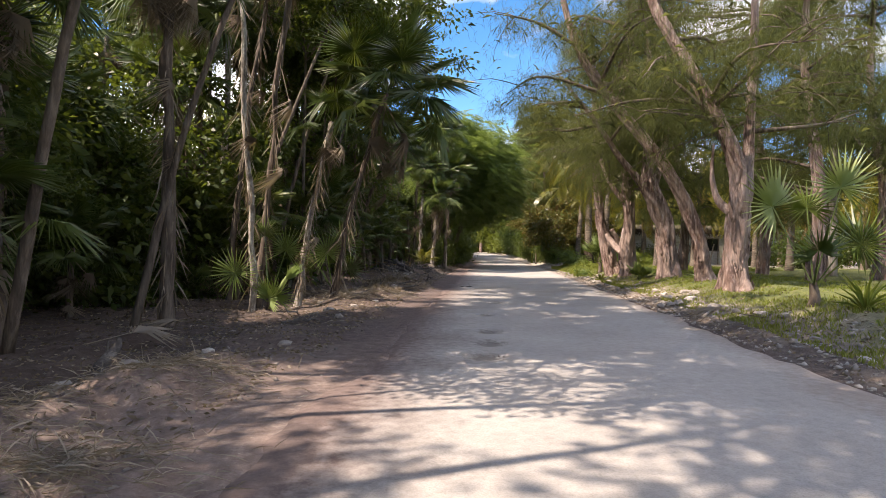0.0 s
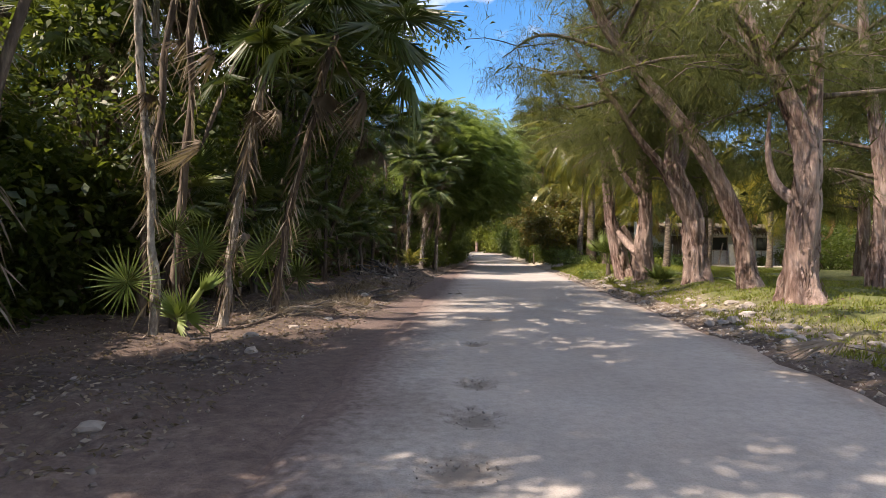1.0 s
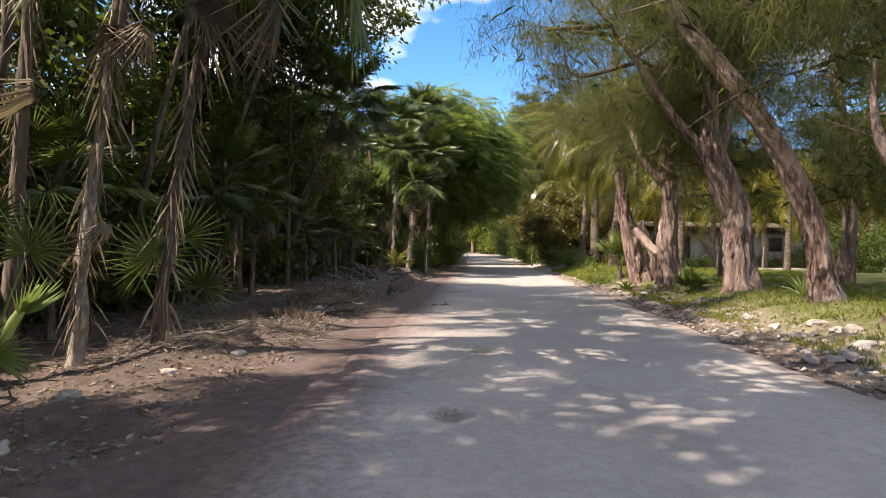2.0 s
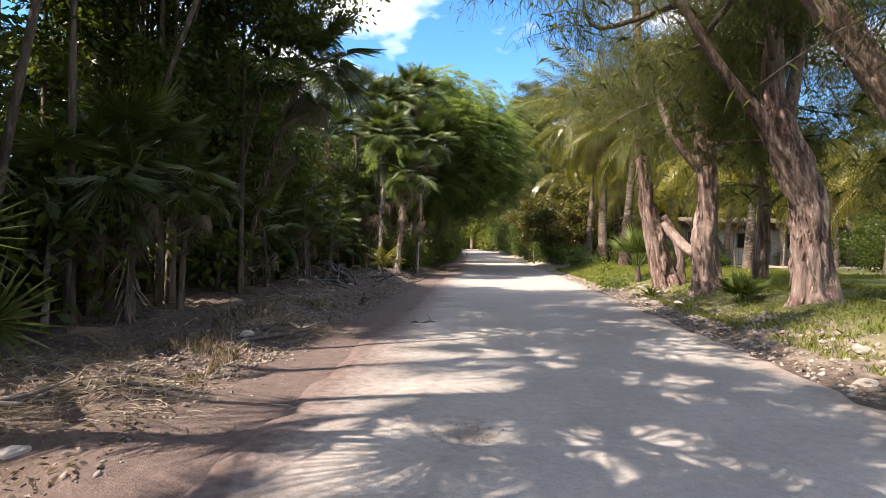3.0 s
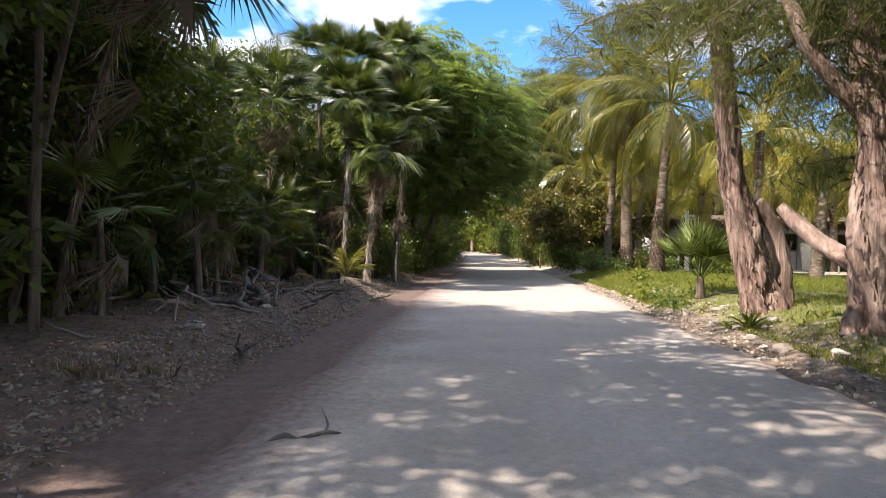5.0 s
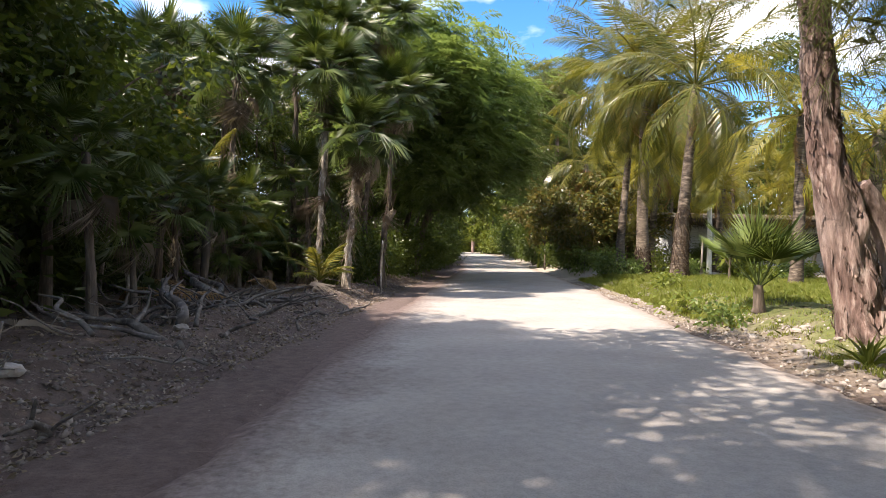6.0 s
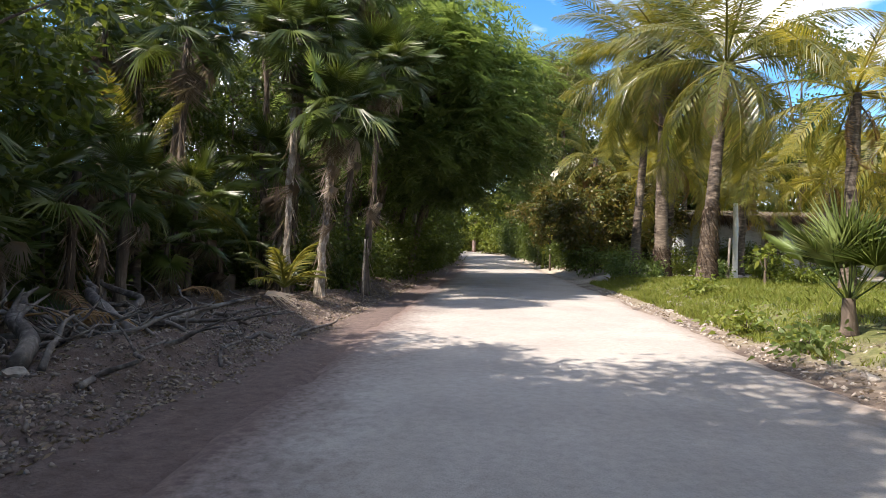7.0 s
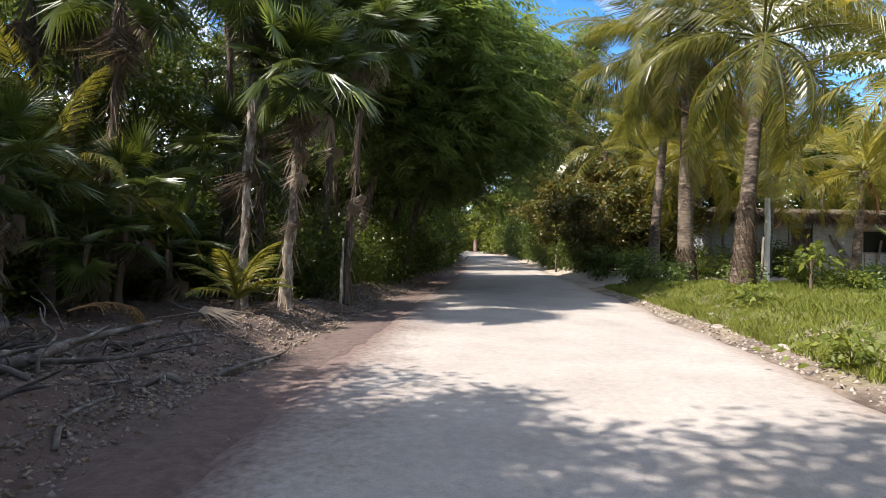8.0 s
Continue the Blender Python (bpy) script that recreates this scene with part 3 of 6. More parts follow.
def ground_material():
    m, nt, b = material("verge_soil", 0.95)
    u, y = across(nt)
    n1, n2, n3 = noise_tex(nt, 1.3, 6), noise_tex(nt, 9.0, 8, None, 0.7), noise_tex(nt, 45.0, 4, None, 0.7)
    litter = ramp(nt, n2, [(0.3, (0.045, 0.030, 0.025)), (0.5, (0.095, 0.068, 0.056)), (0.62, (0.15, 0.112, 0.094)), (0.78, (0.27, 0.225, 0.195))])
    litter = mixc(nt, ramp(nt, n1, [(0.42, (0, 0, 0)), (0.62, (1, 1, 1))]), litter, mixc(nt, 0.55, litter, (0.15, 0.10, 0.08)))
    turf = ramp(nt, n2, [(0.3, (0.07, 0.085, 0.022)), (0.55, (0.13, 0.145, 0.04)), (0.75, (0.22, 0.20, 0.08))])
    sand = ramp(nt, n2, [(0.3, (0.16, 0.12, 0.09)), (0.6, (0.34, 0.28, 0.22)), (0.8, (0.5, 0.44, 0.36))])
    side = ramp(nt, maths(nt, "ADD", maths(nt, "MULTIPLY", u, 0.1), maths(nt, "MULTIPLY", maths(nt, "SUBTRACT", n1, 0.5), 0.22)), [(0.20, (0, 0, 0)), (0.29, (1, 1, 1))])
    right = mixc(nt, ramp(nt, maths(nt, "ADD", maths(nt, "MULTIPLY", u, 0.1), maths(nt, "MULTIPLY", maths(nt, "SUBTRACT", n1, 0.5), 0.25)), [(0.26, (0, 0, 0)), (0.36, (1, 1, 1))]), sand, turf)
    yard = ramp(nt, maths(nt, "ADD", maths(nt, "MULTIPLY", y, 0.01), maths(nt, "MULTIPLY", maths(nt, "SUBTRACT", n1, 0.5), 0.05)), [(0.372, (0, 0, 0)), (0.385, (1, 1, 1))])
    right = mixc(nt, yard, right, mixc(nt, 0.5, sand, (0.5, 0.46, 0.4)))
    col = mixc(nt, side, litter, right)
    half = maths(nt, "ADD", maths(nt, "MULTIPLY", maths(nt, "MINIMUM", y, 32.0), 0.024), 1.82)
    gap = maths(nt, "ADD", maths(nt, "ADD", u, half), maths(nt, "MULTIPLY", maths(nt, "SUBTRACT", n1, 0.5), 1.1))
    strip = ramp(nt, maths(nt, "ADD", gap, 1.0), [(0.1, (0, 0, 0)), (0.75, (1, 1, 1))])
    left = ramp(nt, maths(nt, "MULTIPLY", u, -1.0), [(0.4, (0, 0, 0)), (0.6, (1, 1, 1))])
    soil = mixc(nt, ramp(nt, n2, [(0.3, (0, 0, 0)), (0.75, (1, 1, 1))]), SOIL[0], SOIL[1])
    col = mixc(nt, maths(nt, "MULTIPLY", strip, left), col, soil)
    # left bank near the start: sandier soil, lightened as though sun lay there
    worn = ramp(nt, maths(nt, "ADD", maths(nt, "MULTIPLY", y, 0.1), maths(nt, "MULTIPLY", maths(nt, "SUBTRACT", n1, 0.5), 0.5)), [(0.35, (1, 1, 1)), (0.65, (0, 0, 0))])
    bare = ramp(nt, maths(nt, "ADD", maths(nt, "MULTIPLY", gap, 0.4), 1.0), [(0.15, (0, 0, 0)), (0.5, (1, 1, 1))])
    pale = ramp(nt, n2, [(0.3, (0.13, 0.09, 0.078)), (0.55, (0.25, 0.185, 0.16)), (0.75, (0.42, 0.34, 0.29))])
    col = mixc(nt, maths(nt, "MULTIPLY", maths(nt, "MULTIPLY", worn, bare), left), col, pale)
    nt.links.new(mixc(nt, 0.35, col, mixc(nt, 1.0, col, ramp(nt, n3, [(0.3, (0.35, 0.35, 0.35)), (0.7, (1, 1, 1))]), "MULTIPLY")), b.inputs["Base Color"])
    bump(nt, b, maths(nt, "ADD", n2, maths(nt, "MULTIPLY", n3, 0.5)), 0.9, 0.03)
    return m


def road_material():
    m, nt, b = material("packed_marl", 0.92)
    u, y = across(nt)
    geo = nt.nodes.new("ShaderNodeNewGeometry")
    mp = nt.nodes.new("ShaderNodeMapping")
    mp.inputs["Scale"].default_value, mp.inputs["Rotation"].default_value = (1.0, 0.16, 1.0), (0, 0, radians(-5.4))
    nt.links.new(geo.outputs["Position"], mp.inputs["Vector"])
    tracks = noise_tex(nt, 2.2, 4, mp.outputs["Vector"])
    n1, n2, n3 = noise_tex(nt, 0.9, 6), noise_tex(nt, 14, 8, None, 0.7), noise_tex(nt, 90, 3, None, 0.7)
    col = ramp(nt, n1, [(0.3, (0.285, 0.257, 0.237)), (0.55, (0.36, 0.333, 0.31)), (0.75, (0.42, 0.391, 0.364))])
    col = mixc(nt, ramp(nt, tracks, [(0.4, (0, 0, 0)), (0.65, (0.6, 0.6, 0.6))]), col, (0.36, 0.333, 0.31))
    col = mixc(nt, 0.55, col, mixc(nt, 1.0, col, ramp(nt, n2, [(0.25, (0.55, 0.54, 0.53)), (0.6, (1.0, 1.0, 1.0))]), "MULTIPLY"))
    col = mixc(nt, 0.4, col, mixc(nt, 1.0, col, ramp(nt, n3, [(0.3, (0.5, 0.5, 0.5)), (0.55, (1.1, 1.1, 1.1))]), "MULTIPLY"))
    pos = nt.nodes.new("ShaderNodeSeparateXYZ")
    nt.links.new(geo.outputs["Position"], pos.inputs[0])
    for hx, hy, r in HOLES:
        dx, dy = maths(nt, "SUBTRACT", pos.outputs["X"], hx), maths(nt, "MULTIPLY", maths(nt, "SUBTRACT", pos.outputs["Y"], hy), 0.8)
        d = maths(nt, "SQRT", maths(nt, "ADD", maths(nt, "MULTIPLY", dx, dx), maths(nt, "MULTIPLY", dy, dy)))
        d = maths(nt, "ADD", maths(nt, "DIVIDE", d, r * 2.0), maths(nt, "MULTIPLY", maths(nt, "SUBTRACT", n2, 0.5), 1.3))
        col = mixc(nt, ramp(nt, d, [(0.2, (0.75, 0.75, 0.75)), (0.6, (0, 0, 0))]), col, (0.15, 0.125, 0.105))
    half = maths(nt, "ADD", maths(nt, "MULTIPLY", maths(nt, "MINIMUM", y, 32.0), 0.024), 1.82)
    wob = maths(nt, "ADD", maths(nt, "MULTIPLY", maths(nt, "SUBTRACT", n1, 0.5), 1.7), maths(nt, "MULTIPLY", maths(nt, "SUBTRACT", n2, 0.5), 0.9))
    dl, dr = maths(nt, "ADD", u, half), maths(nt, "SUBTRACT", half, u)
    edge = ramp(nt, maths(nt, "ADD", dl, wob), [(0.05, (1, 1, 1)), (0.35, (0.55, 0.55, 0.55)), (0.95, (0, 0, 0))])
    rim = ramp(nt, maths(nt, "ADD", dl, maths(nt, "MULTIPLY", maths(nt, "SUBTRACT", n2, 0.5), 0.5)), [(0.2, (1, 1, 1)), (0.75, (0, 0, 0))])
    edge = maths(nt, "MAXIMUM", edge, rim)
    edge2 = ramp(nt, maths(nt, "ADD", dr, wob), [(0.0, (0.8, 0.8, 0.8)), (0.4, (0, 0, 0))])
    rim2 = ramp(nt, maths(nt, "ADD", dr, maths(nt, "MULTIPLY", maths(nt, "SUBTRACT", n2, 0.5), 0.5)), [(0.15, (0.9, 0.9, 0.9)), (0.5, (0, 0, 0))])
    edge2 = maths(nt, "MAXIMUM", edge2, rim2)
    col = mixc(nt, edge2, col, mixc(nt, n2, (0.16, 0.12, 0.10), (0.34, 0.28, 0.24)))
    col = mixc(nt, edge, col, mixc(nt, ramp(nt, n2, [(0.3, (0, 0, 0)), (0.75, (1, 1, 1))]), SOIL[0], SOIL[1]))
    nt.links.new(col, b.inputs["Base Color"])
    bump(nt, b, maths(nt, "ADD", maths(nt, "MULTIPLY", n2, 0.7), maths(nt, "MULTIPLY", n3, 0.35)), 0.55, 0.012)
    return m


def steps(*runs):
    out = []
    for a, b, s in runs:
        out += list(np.arange(a, b, s))
    return np.array(out)


def sheet(name, xs, ys, zf, skew=True):
    U, Y = np.meshgrid(xs, ys)
    X = U + (road_mid(Y) if skew else 0)
    v = np.stack([X, Y, zf(X, Y, U)], -1).reshape(-1, 3)
    nx, ny = len(xs), len(ys)
    i = (np.arange(ny - 1)[:, None] * nx + np.arange(nx - 1)[None, :]).ravel()
    return shade_smooth(fast_mesh(name, v, np.stack([i, i + 1, i + nx + 1, i + nx], 1)))


far = lambda s: list(s * np.array([16, 20, 26, 36, 52, 80, 130, 220, 400, 800, 1600, 3000]))
GX = np.array(far(-1)[::-1] + list(steps((-14, -6, 0.5), (-6, 6.5, 0.10), (6.5, 14.1, 0.4))) + far(1))
GY = np.array([-3000, -1200, -500, -220, -110, -60, -35] + list(steps((-22, -2, 1.0), (-2, 34, 0.12), (34, 60, 0.4), (60, 120, 2.0))) + [130, 160, 220, 350, 700, 1500, 3000])


def ground_height(X, Y, U):
    z = ground_z(X, Y)
    return z + np.minimum(np.maximum(np.abs(U) - 60, 0) * 0.001, 1.0)


tagged(piece("ground", sheet("ground", GX, GY, ground_height), ground_material(), None), "brown leaf litter and grassy soil beside the road", "ground", "", "structure")

RU = np.linspace(-1, 1, 61)


def road_sheet():
    ys = steps((-20, -1, 0.5), (-1, 36, 0.09), (36, 70, 0.4), (70, 100.1, 2.0))
    U, Y = np.meshgrid(RU, ys)
    hl = road_half(Y) + 0.28 * (vnoise(Y * 0.9, 3.3, 4) - 0.5) + 0.14 * (vnoise(Y * 4.0, 1.3, 6) - 0.5)
    hr = road_half(Y) + 0.30 * (vnoise(Y * 0.8, 7.3, 5) - 0.5) + 0.16 * (vnoise(Y * 3.6, 2.3, 7) - 0.5)
    X = road_mid(Y) + np.where(U < 0, U * hl, U * hr)
    Z = 0.012 + 0.02 * (vnoise(X * 0.8, Y * 0.5, 9) - 0.5) + 0.008 * (vnoise(X * 5, Y * 5, 8) - 0.5) - 0.045 * smooth(np.abs(U), 0.9, 1.0)
    for hx, hy, r in HOLES:
        d = np.hypot(X - hx, (Y - hy) * 0.8)
        Z = Z - 0.03 * np.exp(-(d / r) ** 4)
    Z = Z + far_rise(Y)
    v = np.stack([X, Y, Z], -1).reshape(-1, 3)
    nx, ny = len(RU), len(ys)
    i = (np.arange(ny - 1)[:, None] * nx + np.arange(nx - 1)[None, :]).ravel()
    return shade_smooth(fast_mesh("road", v, np.stack([i, i + 1, i + nx + 1, i + nx], 1)))


tagged(piece("road", road_sheet(), road_material(), None), "pale packed dirt road with worn edges", "road", "", "structure")


# ---- where the sun reaches the road ----
LIT = [(1.0, 2.9, 3.6, -1.5), (-1.5, 2.2, 3.4, -2.9), (1.0, 10.8, 14.2, -1.6), (-3.0, 9.2, 11.3, -3.9), (3.0, 24.9, 32.2, 0.8)]    # x, first y, last y, left end of each sunlit stretch


def height_limit(x, y, wide=0.9):
    """How tall a tree may grow at x, y and leave the sunlit stretches of the road open."""
    lim = 99.0
    for xz, y0, y1, left in LIT:
        yc = y + (xz - x) * LIGHT_DIR.y / LIGHT_DIR.x
        if x < left and y0 - wide < yc < y1 + wide:
            lim = min(lim, max(0.0, (left - x) * -LIGHT_DIR.z / LIGHT_DIR.x))
    return lim


# ---- casuarinas along the right-hand verge ----
def auto_boughs(rng, stem, n, zmin, out, up=(0.1, 1.2), bias=(0, 0)):
    s = spline(stem, 60)
    s = s[s[:, 2] > zmin]
    res = []
    for k in range(n):
        b = s[int(rng.uniform(0, 1) * (len(s) - 1)), :3]
        a = rng.uniform(0, 2 * math.pi)
        d = rng.uniform(*out)
        res.append((b, b + np.array([d * math.cos(a) + bias[0], d * math.sin(a) + bias[1], rng.uniform(*up)])))
    return res


def pine(at, stems, n, zmin, out, seed, per=27, bias=(0, 0), up=(-0.4, 1.3), **kw):
    rng = np.random.default_rng(seed + 100)
    b = []
    for k, s in enumerate(stems):
        if s[-1][2] > zmin + 0.5:
            b += auto_boughs(rng, s, n if k == 0 else max(4, n // 2), zmin, out, up, bias)
    return whistling_pine(at, stems, b, per, seed, **kw)


pine((5.75, 11.1), [
    [(0, 0, 0, 0.38), (-0.02, 0, 0.3, 0.29), (-0.03, -0.02, 0.8, 0.235), (-0.02, -0.05, 1.4, 0.22), (-0.04, -0.1, 1.8, 0.19), (-0.08, -0.1, 2.5, 0.165), (-0.42, 0.0, 3.4, 0.15), (-0.85, 0.1, 4.3, 0.13), (-1.7, 0.2, 6.0, 0.10), (-2.1, 0.2, 8.5, 0.04)],
    [(0.0, 0.05, 1.45, 0.15), (0.28, 0.2, 2.0, 0.13), (0.42, 0.4, 3.2, 0.11), (0.5, 0.4, 5.2, 0.09), (0.6, 0.5, 8.0, 0.03)],
    [(-0.04, -0.05, 1.5, 0.11), (-0.30, 0.15, 1.8, 0.075), (-0.36, 0.3, 2.3, 0.05), (-0.3, 0.4, 3.0, 0.02)],
], 16, 3.2, (1.0, 3.0), 11, bias=(0.2, 0.0), needle=19, width=0.005, length=0.26, label="leaning casuarina with flared reddish trunk on the verge")
pine((6.1, 13.15), [
    [(0, 0, 0, 0.26), (-0.08, 0, 0.4, 0.19), (-0.22, 0.05, 1.3, 0.17), (-0.85, 0.25, 2.75, 0.15), (-2.05, 0.3, 4.25, 0.13), (-3.0, 0.2, 5.6, 0.10), (-3.6, 0.1, 7.6, 0.04)],
    [(-2.0, 0.3, 4.2, 0.09), (-1.6, 0.8, 5.5, 0.07), (-1.5, 1.0, 7.5, 0.03)],
], 12, 4.3, (0.9, 2.6), 12, bias=(-0.1, 0.2), needle=18, width=0.005, length=0.26, label="slim casuarina leaning far out over the road")
pine((6.22, 15.65), [
    [(0, 0, 0, 0.38), (-0.02, 0, 0.35, 0.30), (-0.03, 0, 0.9, 0.265), (-0.1, 0, 1.5, 0.26), (-0.32, 0, 2.1, 0.255), (-0.55, 0.0, 2.65, 0.22), (-0.56, 0.1, 3.2, 0.15), (-0.5, 0.2, 5.2, 0.12), (-0.6, 0.3, 8.5, 0.04)],
    [(-0.6, 0, 2.45, 0.14), (-0.95, -0.05, 2.9, 0.10), (-1.4, -0.1, 3.4, 0.085), (-2.2, -0.3, 4.4, 0.06), (-3.2, -0.4, 5.6, 0.02)],
    [(-0.5, 0, 2.5, 0.13), (-0.1, 0.3, 3.4, 0.1), (0.4, 0.6, 5.5, 0.04)],
], 15, 3.5, (1.0, 2.8), 13, needle=19, width=0.006, length=0.28, label="thick gnarled casuarina with pale stripped bark")
pine((6.1, 18.55), [
    [(0, 0, 0, 0.34), (-0.02, 0, 0.3, 0.26), (-0.05, 0, 0.9, 0.25), (-0.02, 0, 1.7, 0.20), (-0.05, 0, 2.6, 0.18), (-0.1, 0.1, 4.0, 0.15), (0.1, 0.2, 6.5, 0.1), (0, 0.3, 9.0, 0.04)],
    [(-0.08, 0.1, 0.7, 0.14), (-0.26, 0.4, 0.92, 0.105), (-0.40, 0.7, 1.2, 0.10), (-0.50, 0.88, 1.42, 0.075)],
    [(0.0, 0.1, 2.3, 0.12), (-0.6, 0.2, 3.1, 0.09), (-1.1, 0.4, 4.6, 0.04)],
], 18, 2.9, (1.0, 2.8), 14, needle=20, width=0.0055, length=0.27, label="straight casuarina with a low broken side limb")
pine((6.35, 21.1), [
    [(0, 0, 0, 0.34), (-0.1, 0, 0.5, 0.27), (-0.3, 0, 1.4, 0.24), (-0.5, 0, 2.2, 0.19), (-0.62, 0, 3.4, 0.16), (-0.7, 0.1, 5.0, 0.13), (-0.8, 0.2, 9.0, 0.04)],
    [(0.28, 0.05, 0, 0.2), (0.32, 0.05, 0.6, 0.15), (0.25, 0.05, 1.2, 0.13), (-0.1, 0.02, 1.75, 0.12)],
], 20, 4.1, (1.0, 2.8), 15, bias=(0.2, -0.5), needle=20, width=0.0055, length=0.27, label="twin-stemmed casuarina with dark weathered trunk")
# taller ones behind the row and far down the road
for k, (x, y, h) in enumerate([(9.5, 14.5, 10), (11, 19.5, 11), (12.2, 15.8, 10), (9.8, 23.2, 9), (14.0, 21.0, 10), (10.5, 66, 17), (13, 82, 19), (6.5, 96, 20), (1.0, 74, 16), (21, 21, 11), (17, 62, 15), (-6, 44, 13), (9.3, 51, 13)]):
    pine((x, y), [[(0, 0, 0, 0.22), (0.1, 0, h * 0.25, 0.15), (-0.2, 0.2, h * 0.6, 0.10), (0, 0, h, 0.03)]], 27 if y < 50 else 34, h * 0.2 if y < 50 else h * 0.4, (1.2, 3.0), 30 + k, per=26, needle=13 if y < 50 else 9, length=0.36 if y < 50 else 0.42, width=0.008 if y < 50 else 0.03, reach=1.5, label="tall wispy casuarina standing behind the roadside row" if y < 50 else "distant tall casuarina with feathery pale crown")

# ---- coconut palms ----
coconut_palm((9.4, 33.2), [(0, 0, 0, 0.34), (0.02, 0, 0.4, 0.27), (0.08, 0, 1.6, 0.21), (0.24, 0, 3.6, 0.16), (0.45, 0, 6.3, 0.13)], 30, 3, 1.05, 51, "coconut palm with shaggy fibre-covered leaning trunk", 80, -52, 0.62)
coconut_palm((9.45, 36.4), [(0, 0, 0, 0.33), (-0.05, 0, 0.6, 0.26), (-0.1, 0, 2.5, 0.21), (-0.05, 0, 7.9, 0.16)], 34, 4, 1.1, 52, "coconut palm with thick brown shaggy trunk", 80, -55, 0.5)
coconut_palm((9.25, 38.6), [(0, 0, 0, 0.24), (0.0, 0, 1.5, 0.17), (0.25, 0, 5.0, 0.13), (0.3, 0, 7.9, 0.12)], 30, 5, 1.05, 53, "coconut palm with slim pale ringed trunk", 76, -50)
coconut_palm((10.3, 48), [(0, 0, 0, 0.22), (0, 0, 2, 0.17), (-0.1, 0, 6.2, 0.14)], 14, 12, 1.0, 54, "coconut palm with many brown dead fronds")
coconut_palm((14.5, 41), [(0, 0, 0, 0.22), (0, 0, 1.0, 0.17), (0.2, 0, 4.0, 0.14)], 21, 2, 0.95, 55, "short yellowing coconut palm beside the house", 78, -30, 0, COCOS_YELLOW)
coconut_palm((18.3, 41.4), [(0, 0, 0, 0.22), (0, 0, 1.0, 0.17), (0.2, 0, 4.3, 0.14)], 21, 2, 1.0, 56, "short yellowing coconut palm beside the house", 78, -30, 0, COCOS_YELLOW)
coconut_palm((21.5, 41), [(0, 0, 0, 0.22), (0, 0, 1.0, 0.17), (-0.2, 0, 4.5, 0.14)], 21, 2, 1.0, 57, "short yellowing coconut palm beside the house", 78, -30, 0, COCOS_YELLOW)
coconut_palm((16.2, 50.6), [(0, 0, 0, 0.2), (0, 0, 1.0, 0.16), (0.1, 0, 5.9, 0.13)], 20, 3, 1.0, 81, "short yellowing coconut palm beside the house", 78, -30, 0, COCOS_YELLOW)
coconut_palm((20.2, 50.8), [(0, 0, 0, 0.2), (0, 0, 1.0, 0.16), (0.1, 0, 6.4, 0.13)], 20, 3, 1.0, 82, "short yellowing coconut palm beside the house", 78, -30, 0, COCOS_YELLOW)
coconut_palm((12.0, 45.5), [(0, 0, 0, 0.22), (0, 0, 1.5, 0.17), (0.2, 0, 5.0, 0.14)], 14, 3, 1.0, 58, "yellowing coconut palm in a grove", 78, -30, 0, COCOS_YELLOW)
coconut_palm((13.5, 30.5), [(0, 0, 0, 0.22), (0.1, 0, 1.5, 0.17), (0.3, 0, 4.4, 0.14)], 14, 3, 0.95, 59, "yellowing coconut palm in a grove", 78, -30, 0, COCOS_YELLOW)
coconut_palm((9.3, 60), [(0, 0, 0, 0.22), (0.1, 0, 2.5, 0.17), (-0.4, 0, 7.4, 0.14)], 13, 5, 1.0, 60, "coconut palm with browning fronds over the road")

# ---- thatch palms and trees on the left ----
fan_palm((-3.2, 9.6), 6.9, (-0.3, -0.35), 0.043, 6, 7, 0.85, 61, M_PALEBARK, label="thin thatch palm with sunlit pale trunk")
fan_palm((-2.62, 10.3), 3.3, (0.7, -0.6), 0.052, 6, 5, 0.62, 62, M_PALEBARK, label="leaning thatch palm with pale trunk and ragged crown")
fan_palm((-2.0, 10.5), 3.5, (1.05, -1.15), 0.045, 22, 2, 1.15, 72, label="dark thatch palm with wide hanging crown")
fan_palm((-3.4, 10.6), 6.8, (0.85, -1.0), 0.05, 16, 6, 1.15, 68, label="dark thatch palm with ragged hanging fronds")
# extra palm whose high, unseen crown darkens the middle of the road
fan_palm((-4.2, 11.2), 6.8, (0.95, -0.45), 0.05, 15, 4, 1.1, 73)
fan_palm((-3.2, 19.4), 4.3, (1.45, -0.9), 0.05, 20, 5, 1.15, 69, label="dark thatch palm with wide hanging crown")
fan_palm((-3.6, 7.5), 5.0, (-0.1, 0.0), 0.075, 10, 9, 1.0, 63)
fan_palm((-1.13, 27.75), 4.9, (0.2, -0.1), 0.07, 30, 9, 1.0, 64, M_PALEBARK, label="thatch palm with pale trunk at the road edge")
edge_palm = fan_palm((-0.5, 27.85), 3.5, (0.3, -0.25), 0.075, 26, 9, 0.9, 65, M_PALEBARK, label="thatch palm with pale trunk at the road edge")
fan_palm((-1.5, 29.6), 6.4, (0.3, -0.2), 0.07, 28, 6, 1.05, 66)
fan_palm((-2.4, 30.3), 7.0, (0.1, -0.1), 0.07, 26, 6, 1.05, 70)
fan_palm((-0.5, 30.6), 7.2, (0.35, 0), 0.07, 28, 6, 1.1, 67)
fan_palm((0.1, 29.8), 5.0, (0.35, -0.2), 0.065, 24, 6, 1.0, 71)
rng = np.random.default_rng(5)
